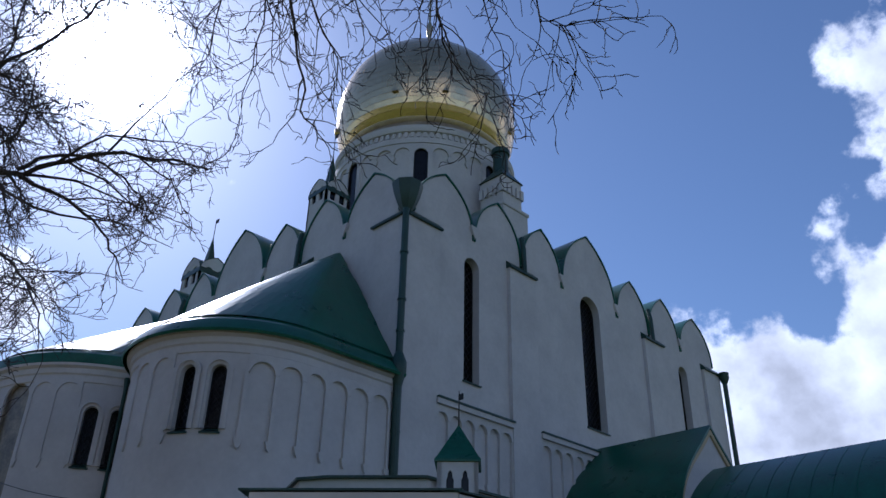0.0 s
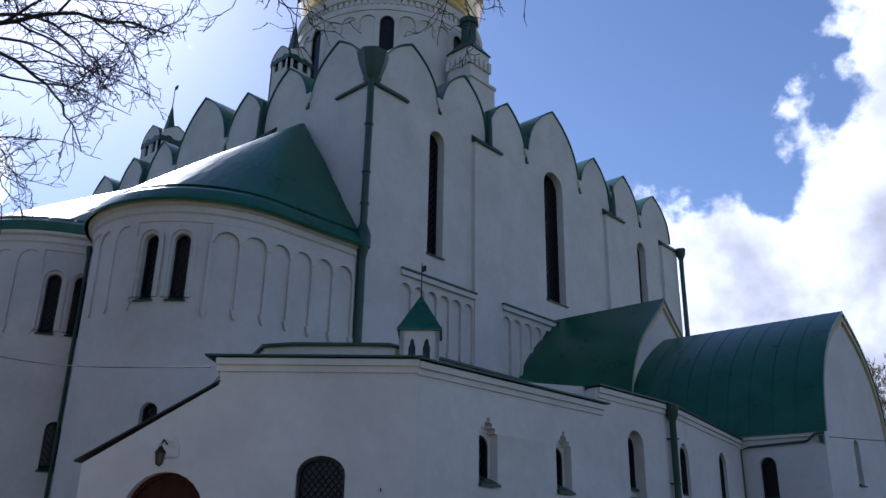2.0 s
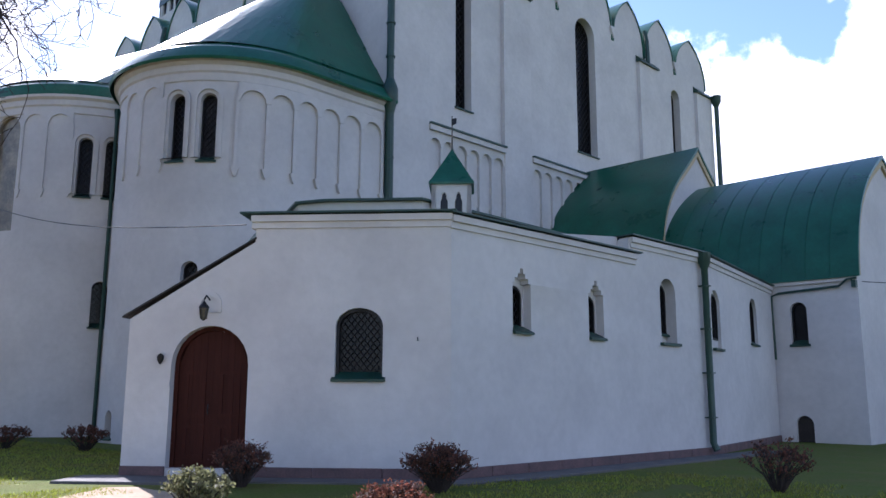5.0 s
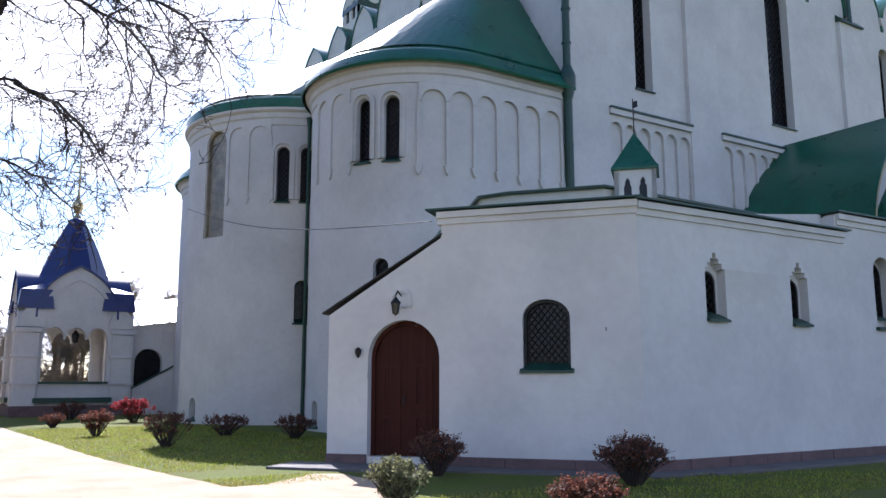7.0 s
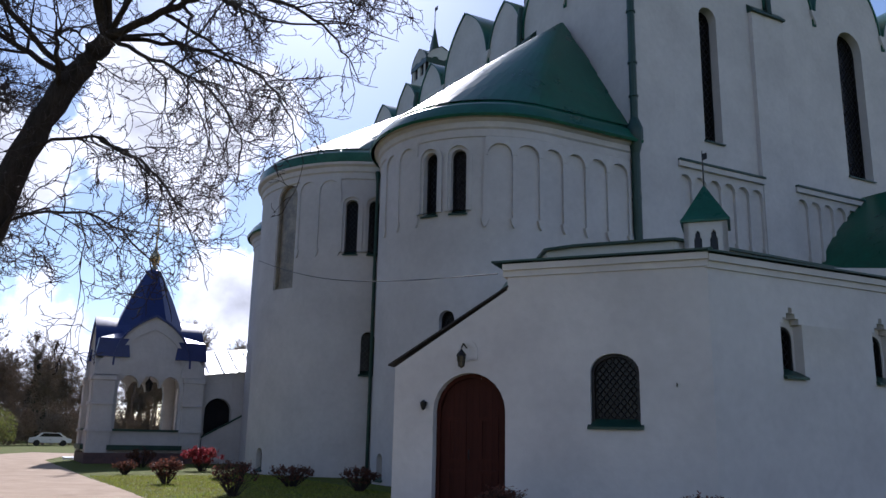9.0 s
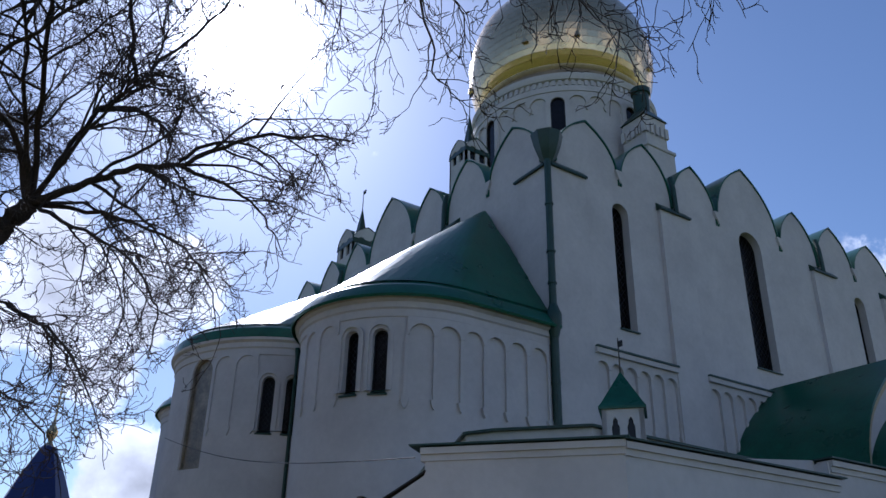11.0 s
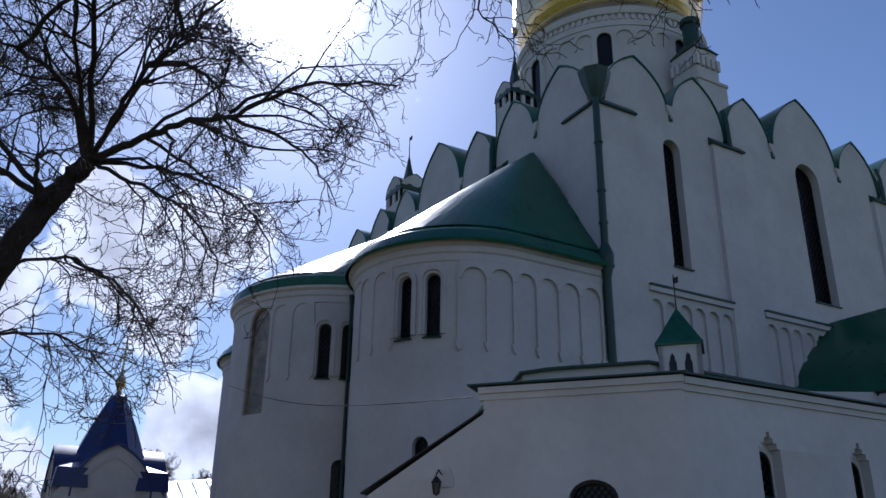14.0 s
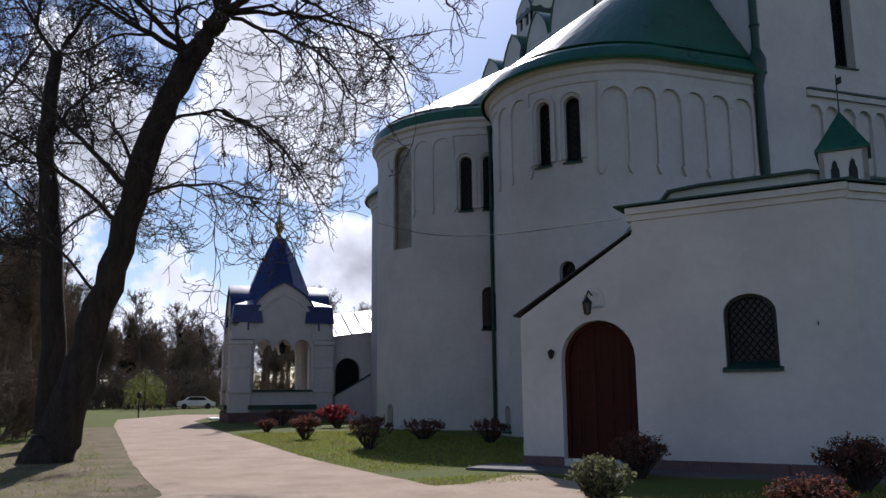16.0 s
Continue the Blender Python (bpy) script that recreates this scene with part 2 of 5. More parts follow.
def flat(ox, oy, ux, uy):
    """Wall frame: s metres along (ux, uy), d metres out to its right, z up."""
    n = math.hypot(ux, uy)
    ux, uy = ux / n, uy / n
    return lambda s, d, z: (ox + ux * s + uy * d, oy + uy * s - ux * d, z)


def rounded(cx, cy, r, yw):
    """Frame of an apse: straight cheek, half round, straight cheek; s runs from the +x side."""
    ll = yw - cy

    def f(s, d, z):
        if s < ll:
            return (cx + r + d, yw - s, z)
        if s > ll + math.pi * r:
            return (cx - r - d, cy + (s - ll - math.pi * r), z)
        a = (s - ll) / r
        return (cx + (r + d) * math.cos(a), cy - (r + d) * math.sin(a), z)
    return f


from mathutils.geometry import tessellate_polygon


def panel(outline, holes, d0, d1, f, cut=0.0, bm=None):
    """A slab from depth d0 to d1 with holes that go through it, laid on the frame f."""
    out = bm or bmesh.new()
    b = bmesh.new()
    loops = [outline] + list(holes)
    tris = tessellate_polygon([[Vector((s, z, 0)) for s, z in lp] for lp in loops])
    pts = [p for lp in loops for p in lp]
    front = [b.verts.new((s, d1, z)) for s, z in pts]
    back = [b.verts.new((s, d0, z)) for s, z in pts]
    for t in tris:
        for vs in (front, back):
            try:
                b.faces.new([vs[i] for i in t])
            except ValueError:
                pass
    k = 0
    for lp in loops:
        n = len(lp)
        for i in range(n):
            j = (i + 1) % n
            b.faces.new((front[k + i], front[k + j], back[k + j], back[k + i]))
        k += n
    bmesh.ops.recalc_face_normals(b, faces=b.faces)
    if cut:
        lo, hi = min(p[0] for p in outline), max(p[0] for p in outline)
        s = lo + cut
        while s < hi - 1e-3:
            bmesh.ops.bisect_plane(b, geom=b.verts[:] + b.edges[:] + b.faces[:], plane_co=(s, 0, 0), plane_no=(1, 0, 0))
            s += cut
    me = bpy.data.meshes.new("tmp")
    for v in b.verts:
        v.co = f(*v.co)
    b.to_mesh(me)
    b.free()
    out.from_mesh(me)
    bpy.data.meshes.remove(me)
    return out


def rect(s0, s1, z0, z1):
    return [(s0, z0), (s1, z0), (s1, z1), (s0, z1)]


def arch(sc, w, z0, z1, n=12, rise=None):
    """Round-headed opening: width w, sill z0, crown z1."""
    r = w / 2
    rise = r if rise is None else rise
    pts = [(sc - r, z0), (sc + r, z0)]
    for i in range(n + 1):
        a = math.pi * i / n
        pts.append((sc + r * math.cos(a), z1 - rise + rise * math.sin(a)))
    return pts


def keel(sc, w, z0, z1, n=14, grow=0.0):
    """Keel-arch outline from its right foot over the crown to its left foot."""
    h, r = z1 - z0, w / 2 + grow
    z1 = z1 + grow * 1.3
    p = [(r, z0), (r * 1.03, z0 + h * 0.62), (r * 0.42, z0 + h * 0.86 + grow), (0.0, z1)]
    side = []
    for i in range(n + 1):
        t = i / n
        b = ((1 - t) ** 3, 3 * t * (1 - t) ** 2, 3 * t * t * (1 - t), t ** 3)
        side.append((sum(q[0] * c for q, c in zip(p, b)), sum(q[1] * c for q, c in zip(p, b))))
    return [(sc + x, z) for x, z in side] + [(sc - x, z) for x, z in side[-2::-1]]


def box(bm, x0, x1, y0, y1, z0, z1, f=None, bevel=0.0):
    m = Matrix.Translation(((x0 + x1) / 2, (y0 + y1) / 2, (z0 + z1) / 2)) @ Matrix.Diagonal((x1 - x0, y1 - y0, z1 - z0, 1))
    g = bmesh.ops.create_cube(bm, size=1.0, matrix=m)
    vs = g["verts"]
    if bevel:
        es = list({e for v in vs for e in v.link_edges})
        g = bmesh.ops.bevel(bm, geom=es, offset=bevel, segments=1, affect="EDGES")
        vs = g["verts"]
    if f:
        for v in vs:
            v.co = f(*v.co)
    return bm


def tube(acc, pts, radii, sides=6, cap=True):
    """Adds a tapered tube to acc = (verts, faces)."""
    vs, fs = acc
    base = len(vs)
    n = len(pts)
    for i in range(n):
        a = Vector(pts[max(0, i - 1)])
        b = Vector(pts[min(n - 1, i + 1)])
        d = (b - a).normalized() if (b - a).length > 1e-9 else Vector((0, 0, 1))
        u = d.cross(Vector((0.3, 0.5, 0.81))).normalized()
        w = d.cross(u)
        for k in range(sides):
            q = 2 * math.pi * k / sides
            vs.append(tuple(Vector(pts[i]) + (u * math.cos(q) + w * math.sin(q)) * radii[i]))
    for i in range(n - 1):
        for k in range(sides):
            k2 = (k + 1) % sides
            fs.append((base + i * sides + k, base + i * sides + k2, base + (i + 1) * sides + k2, base + (i + 1) * sides + k))
    if cap:
        fs.append(tuple(base + k for k in range(sides))[::-1])
        fs.append(tuple(base + (n - 1) * sides + k for k in range(sides)))
    return acc


def revolve(profile, cx, cy, n=48, a0=0.0, a1=2 * math.pi):
    """Turns (radius, z) pairs round the upright axis at (cx, cy)."""
    vs, fs = [], []
    closed = abs(a1 - a0 - 2 * math.pi) < 1e-6
    m = n if closed else n + 1
    for r, z in profile:
        for k in range(m):
            a = a0 + (a1 - a0) * k / n
            vs.append((cx + r * math.cos(a), cy + r * math.sin(a), z))
    for i in range(len(profile) - 1):
        for k in range(n):
            k2 = (k + 1) % m
            fs.append((i * m + k, i * m + k2, (i + 1) * m + k2, (i + 1) * m + k))
    return vs, fs


def clip_line(poly, p, d):
    """Stretches of the line p + t d that lie inside the outline."""
    ts = []
    n = len(poly)
    for i in range(n):
        (x1, y1), (x2, y2) = poly[i], poly[(i + 1) % n]
        ex, ey = x2 - x1, y2 - y1
        den = d[0] * ey - d[1] * ex
        if abs(den) < 1e-9:
            continue
        t = ((x1 - p[0]) * ey - (y1 - p[1]) * ex) / den
        u = ((x1 - p[0]) * d[1] - (y1 - p[1]) * d[0]) / den
        if 0 <= u < 1:
            ts.append(t)
    ts.sort()
    return list(zip(ts[::2], ts[1::2]))


def window(parent, f, sc, w, z0, z1, d, pitch=0.2, sill=0.0, sill_out=0.12, bar=0.012, rise=None, glass=None, frame=0.05, frame_mat=None):
    """A glazed, latticed window set back at depth d; the iron grille, pane and sill are its parts."""
    shape = arch(sc, w, z0, z1, rise=rise)
    inner = arch(sc, w - 2 * frame, z0 + frame, z1 - frame, rise=None if rise is None else rise * (w - 2 * frame) / w)
    win = part("window", panel(shape, [inner], d - 0.05, d + 0.04, f), frame_mat or IRON, parent)
    part("pane", panel(shape, [], d - 0.08, d - 0.06, f), glass or GLASS, win)
    if pitch:
        acc = ([], [])
        span = w + (z1 - z0)
        k = -int(span / pitch) - 1
        while k < span / pitch + 1:
            for sgn in (1, -1):
                p0 = (sc + k * pitch, (z0 + z1) / 2)
                dd = (sgn * 0.64, 0.77)
                for t0, t1 in clip_line(inner, p0, dd):
                    if t1 - t0 > 0.02:
                        a = f(p0[0] + dd[0] * t0, d - 0.02, p0[1] + dd[1] * t0)
                        b = f(p0[0] + dd[0] * t1, d - 0.02, p0[1] + dd[1] * t1)
                        tube(acc, [a, b], [bar, bar], 4, False)
            k += 1
        if acc[0]:
            part("grille", acc, IRON, win, smooth=0)
    if sill:
        bm = bmesh.new()
        top = [(sc - w / 2 - 0.06, z0 + 0.02), (sc + w / 2 + 0.06, z0 + 0.02)]
        v = []
        for s, z in top:
            v.append([bm.verts.new(f(s, d - 0.03, z + sill)), bm.verts.new(f(s, sill_out, z - 0.03)), bm.verts.new(f(s, sill_out, z - 0.08)), bm.verts.new(f(s, d - 0.03, z - 0.03))])
        a, b = v
        for i in range(4):
            j = (i + 1) % 4
            bm.faces.new((a[i], a[j], b[j], b[i]))
        bm.faces.new(a), bm.faces.new(b[::-1])
        part("sill", bm, GREEN_TRIM, win)
    return win


def scallops(s0, s1, n, zs, zt, d, f, bm=None, rib=None, ribw=0.1):
    """Blind arcade: a proud band with n round arches cut out of its lower edge, and ribs that hang from the springings down to z = rib."""
    bm = bm or bmesh.new()
    w = (s1 - s0) / n
    r = w / 2 - ribw / 2
    pts = [(s0, zt), (s0, zs)]
    for i in range(n):
        c = s0 + w * (i + 0.5)
        pts.append((c - r, zs))
        for k in range(1, 10):
            a = math.pi - math.pi * k / 10
            pts.append((c + r * math.cos(a), zs + r * math.sin(a)))
        pts.append((c + r, zs))
    pts += [(s1, zs), (s1, zt)]
    panel(pts, [], 0.002, d, f, 0.4, bm)
    if rib is not None:
        for i in range(n + 1):
            s = s0 + w * i
            panel([(s - ribw * 0.35, rib + 0.2), (s, rib + 0.1), (s + ribw * 0.35, rib + 0.2), (s + ribw * 0.35, zs + 0.02), (s - ribw * 0.35, zs + 0.02)], [], 0.002, d * 0.8, f, 0, bm)
            panel([(s - ribw * 0.9, rib + 0.28), (s - ribw * 0.4, rib + 0.02), (s, rib - 0.06), (s + ribw * 0.4, rib + 0.02), (s + ribw * 0.9, rib + 0.28)], [], 0.002, d, f, 0, bm)
    return bm

# ---- cathedral ----
XC, YC = -22.86, 20.3            # near corner of the tall nave
NAVE = 27.2                      # its side
NX, NY = XC - NAVE / 2, YC + NAVE / 2
cathedral = thing("cathedral", (NX, NY, 0), "large whitewashed cathedral with green roofs and one gilded dome", "cathedral")
F_NORTH = flat(XC, YC, 0, 1)
F_EAST_RAW = flat(XC, YC, -1, 0)
F_EAST = lambda s, d, z: F_EAST_RAW(s, -d, z)

# keel gables along a facade: middle, left foot, right foot, crown
GABLES = [(2.35, 0.55, 4.25, 23.45), (6.05, 4.35, 7.6, 23.55), (9.45, 7.95, 11.0, 23.5), (13.6, 11.2, 16.0, 24.8), (17.75, 16.2, 19.25, 23.5), (21.15, 19.6, 22.85, 23.55), (24.85, 22.95, 26.65, 23.45)]


def facade(f, name, windows, strings):
    top = [(0.0, 20.55)]
    foot = [20.6] + [21.5, 20.6, 21.5, 21.5, 20.6, 21.5] + [20.6]
    for i, (c, a, b, z) in enumerate(GABLES):
        prof = keel(c, b - a, 20.7, z)[::-1]
        lo, hi = foot[i], foot[i + 1]
        left = [p for p in prof if p[0] < c and p[1] > lo + 0.02]
        right = [p for p in prof if p[0] >= c and p[1] > hi + 0.02]
        top.append((left[0][0], lo))
        top += left + right
        top.append((right[-1][0], hi))
    top.append((NAVE, 20.55))
    outline = [(0.0, 0.0), (NAVE, 0.0)] + top[::-1]
    holes = [arch(c, w, z0, z1) for c, w, z0, z1 in windows]
    wall = part(name, panel(outline, holes, -0.85, 0.0, f), PLASTER, cathedral)
    for s0, s1 in ((0.0, 1.95), (6.7, 8.65), (18.55, 20.5), (25.25, 27.2)):
        part("pilaster", panel(rect(s0, s1, 0.0, 20.2), [], 0.002, 0.2, f), PLASTER, wall)
        # sloping metal hood over the pilaster head
        a, b = s0 - 0.06, s1 + 0.06
        bm = bmesh.new()
        prof = [(0.0, 20.62), (0.34, 20.26), (0.34, 20.18), (0.0, 20.2)]
        va = [bm.verts.new(f(a, d, z)) for d, z in prof]
        vb = [bm.verts.new(f(b, d, z)) for d, z in prof]
        for i in range(4):
            bm.faces.new((va[i], va[(i + 1) % 4], vb[(i + 1) % 4], vb[i]))
        bm.faces.new(va), bm.faces.new(vb[::-1])
        part("hood", bm, GREEN_TRIM, wall)
    for i, (c, a, b, z) in enumerate(GABLES):
        lo = 20.7
        outer, inner = keel(c, b - a, lo, z, grow=0.085), keel(c, b - a, lo, z, grow=0.015)
        part("gable_roof", panel(outer + inner[::-1], [], -6.2, 0.07, f), GREEN, cathedral)
        part("gable_back", panel(keel(c, b - a, lo, z), [], -6.1, -5.8, f), PLASTER, cathedral)
    # little hanging corbels between the gables
    for s in (4.3, 11.1, 16.1, 22.9):
        part("corbel", panel([(s - 0.28, 21.45), (s + 0.28, 21.45), (s + 0.2, 21.2), (s + 0.08, 21.0), (s, 20.8), (s - 0.08, 21.0), (s - 0.2, 21.2)], [], 0.002, 0.14, f), PLASTER, wall)
    for s in (7.78, 19.42):
        acc = ([], [])
        tube(acc, [f(s, 0.1, 22.3), f(s, 0.22, 21.6), f(s, 0.25, 20.3)], [0.13, 0.12, 0.12], 8)
        part("spout", acc, GREEN_TRIM, wall)
    for s0, s1, n in strings:
        part("string_course", panel(rect(s0, s1, 12.2, 12.42), [], 0.002, 0.3, f), PLASTER, wall)
        bm = bmesh.new()
        box(bm, s0, s1, 0.0, 0.36, 12.42, 12.5, f)
        part("flashing", bm, GREEN_TRIM, wall)
        part("arcade", scallops(s0, s1, n, 11.6, 12.2, 0.16, f, None, 9.2, 0.14), PLASTER, wall)
    for c, w, z0, z1 in windows:
        window(wall, f, c, w, z0, z1, -0.45, pitch=0.3, sill=0.28, sill_out=0.1, bar=0.02)
    return wall


nave_windows = [(4.2, 1.0, 13.65, 19.75), (13.5, 1.75, 13.65, 21.05), (22.85, 1.0, 13.65, 19.7)]
facade(F_NORTH, "nave_wall", nave_windows, [(1.95, 6.7, 6), (8.65, 18.55, 12), (20.5, 25.25, 6)])
facade(F_EAST, "nave_wall", [], [])
bm = bmesh.new()
box(bm, XC - NAVE, XC - 1.0, YC + NAVE - 0.9, YC + NAVE, 0, 21.5)
box(bm, XC - NAVE, XC - NAVE + 0.9, YC + 1.0, YC + NAVE - 1.0, 0, 21.5)
part("nave_wall", bm, PLASTER, cathedral)
bm = bmesh.new()
box(bm, XC - NAVE + 0.95, XC - 0.95, YC + 0.95, YC + NAVE - 0.95, 20.8, 21.2)
part("nave_roof", bm, GREEN, cathedral)
# hipped valley roof rising behind the gables to the drum
bm = bmesh.new()
lo = [bm.verts.new((NX + sx * 13.1, NY + sy * 13.1, 20.9)) for sx, sy in ((1, 1), (-1, 1), (-1, -1), (1, -1))]
hi = [bm.verts.new((NX + sx * 6.6, NY + sy * 6.6, 25.6)) for sx, sy in ((1, 1), (-1, 1), (-1, -1), (1, -1))]
for i in range(4):
    bm.faces.new((lo[i], lo[(i + 1) % 4], hi[(i + 1) % 4], hi[i]))
bm.faces.new(hi)
part("nave_roof", bm, GREEN, cathedral)

# corner downpipe
acc = ([], [])
tube(acc, [(XC + 0.05, YC - 0.05, z) for z in (21.75, 21.2, 20.7, 20.3)], [0.72, 0.6, 0.42, 0.2], 8)
tube(acc, [(XC + 0.2, YC - 0.2, 20.4), (XC + 0.2, YC - 0.2, 13.2)], [0.15, 0.15], 10)
tube(acc, [(XC + 0.2, YC - 0.2, z) for z in (13.7, 13.3, 12.9, 12.3)], [0.17, 0.32, 0.32, 0.17], 10)
tube(acc, [(XC + 0.2, YC - 0.2, 12.5), (XC + 0.2, YC - 0.2, 5.5)], [0.17, 0.17], 10)
part("downpipe", acc, GREEN_TRIM, cathedral)
for z in (18.2, 16.0, 14.6, 10.5, 8.5):
    acc = ([], [])
    tube(acc, [(XC + 0.2, YC - 0.2, z), (XC + 0.2, YC - 0.2, z + 0.07)], [0.19, 0.19], 10)
    part("pipe_clamp", acc, GREEN_TRIM, cathedral)
acc = ([], [])
px, py = XC + 0.45, YC + NAVE + 0.1
tube(acc, [(px, py, 20.4), (px, py, 20.05), (px, py, 19.7)], [0.34, 0.32, 0.15], 10)
tube(acc, [(px, py, 19.8), (px, py, 5.0)], [0.15, 0.15], 8)
part("downpipe", acc, GREEN_TRIM, cathedral)


# ---- drum and dome ----
DR = 6.3
drum = part("drum", revolve([(DR + 0.1, 21), (DR, 25), (DR, 33.55), (DR + 0.18, 33.6), (DR + 0.18, 34.0), (DR + 0.02, 34.05), (DR + 0.02, 34.45), (DR + 0.22, 34.5), (DR + 0.3, 34.75), (DR + 0.3, 34.95), (DR - 0.5, 35.3)], NX, NY, 96), PLASTER, cathedral)


def ring(s, d, z):
    a = s / DR
    return (NX + (DR + d) * math.cos(a), NY + (DR + d) * math.sin(a), z)


per = 2 * math.pi * DR
part("arcade", scallops(per / 64, per + per / 64, 32, 32.75, 33.56, 0.13, ring, None, 32.25, 0.2), PLASTER, drum)
for k in range(96):
    a = per * (k + 0.5) / 96
    part("corbel", panel(rect(a - 0.11, a + 0.11, 34.06, 34.44), [], -0.05, 0.17, ring), PLASTER, drum, smooth=0)
for k in range(8):
    s = per * (k / 8)
    part("window_surround", panel(arch(s, 1.5, 26.5, 33.45), [arch(s, 0.9, 26.6, 33.1)], -0.05, 0.22, ring, 0.5), PLASTER, drum)
    window(drum, ring, s, 0.9, 26.6, 33.1, 0.1, pitch=0, frame=0.06)

# collar of gilded sheet below the dome
part("dome_collar", revolve([(DR - 0.1, 34.95), (6.12, 35.2), (5.9, 35.5), (5.8, 35.85), (5.95, 36.0), (6.0, 36.15), (5.8, 36.25)], NX, NY, 96), DULL_GOLD, cathedral)


def dome_profile():
    """Onion helmet: collar, belly, shoulder and point."""
    ctrl = [(5.8, 36.2), (6.3, 37.1), (6.62, 38.5), (6.68, 40.0), (6.42, 41.5), (5.8, 43.0), (4.75, 44.3), (3.35, 45.3), (1.9, 46.0), (0.85, 46.6), (0.36, 47.6), (0.2, 49.0)]
    out = []
    for i in range(len(ctrl) - 1):
        p0, p1, p2, p3 = (ctrl[max(0, min(len(ctrl) - 1, i + k))] for k in (-1, 0, 1, 2))
        for j in range(3):
            t = j / 3
            out.append(tuple(0.5 * ((2 * p1[m]) + (-p0[m] + p2[m]) * t + (2 * p0[m] - 5 * p1[m] + 4 * p2[m] - p3[m]) * t * t + (-p0[m] + 3 * p1[m] - 3 * p2[m] + p3[m]) * t ** 3) for m in (0, 1)))
    return out + [ctrl[-1]]


prof = dome_profile()
part("dome_shell", revolve([(r - 0.03, z) for r, z in prof], NX, NY, 96), GOLD, cathedral)
# gilded plates, each with its own edges
vs, fs = [], []
rng = random.Random(5)
rows = prof[1:28]
for i in range(0, len(rows) - 1):
    (r0, z0), (r1, z1) = rows[i], rows[i + 1]
    n = 56 if r0 > 4 else 28 if r0 > 1.5 else 14
    off = 0.5 * (i % 2)
    for k in range(n):
        a0, a1 = 2 * math.pi * (k + off + 0.008) / n, 2 * math.pi * (k + off + 0.992) / n
        am = (a0 + a1) / 2
        lift = [rng.uniform(0.0, 0.0002) for _ in range(6)]
        base = len(vs)
        ga, gb = 0.03, 0.97
        for (a, q), e in zip(((a0, ga), (am, ga), (a1, ga), (a1, gb), (am, gb), (a0, gb)), lift):
            r, z = r0 + (r1 - r0) * q + 0.012 + e, z0 + (z1 - z0) * q
            vs.append((NX + r * math.cos(a), NY + r * math.sin(a), z))
        fs.append((base, base + 1, base + 4, base + 5)), fs.append((base + 1, base + 2, base + 3, base + 4))
part("dome_sheathing", (vs, fs), GOLD, cathedral, "overlapping gilded copper plates", smooth=60, kind="stuff")
for az in (-62.0, -32.0, 28.0, 118.0, -122.0, 178.0):
    a = radians(az)
    acc = ([], [])
    c = Vector((NX + 6.42 * math.cos(a), NY + 6.42 * math.sin(a), 37.9))
    o = Vector((math.cos(a), math.sin(a), 0))
    s = Vector((-math.sin(a), math.cos(a), 0))
    q = [c - s * 0.22, c + s * 0.22, c + Vector((0, 0, 0.5))]
    acc[0].extend([tuple(v) for v in q] + [tuple(v + o * 0.35 - Vector((0, 0, 0.02))) for v in q])
    acc[1].extend([(0, 1, 2), (5, 4, 3), (0, 3, 4, 1), (1, 4, 5, 2), (2, 5, 3, 0)])
    part("dome_hatch", acc, GOLD, cathedral, smooth=0)
acc = ([], [])
tube(acc, [(NX, NY, 48.8), (NX, NY, 49.6), (NX, NY, 50.0), (NX, NY, 50.5)], [0.18, 0.26, 0.26, 0.12], 12)
part("finial", acc, GOLD, cathedral)
cross = part("cross", tube(([], []), [(NX, NY, 50.3), (NX, NY, 56.4)], [0.1, 0.08], 8), GOLD, cathedral)
cd = Vector((0.7, -0.7, 0)).normalized() * 1.0
for z, h, dz in ((55.0, 1.15, 0), (55.8, 0.55, 0), (53.6, 0.7, 0.25)):
    part("cross_arm", tube(([], []), [(NX - cd.x * h, NY - cd.y * h, z + dz), (NX + cd.x * h, NY + cd.y * h, z - dz)], [0.08, 0.08], 6), GOLD, cross)


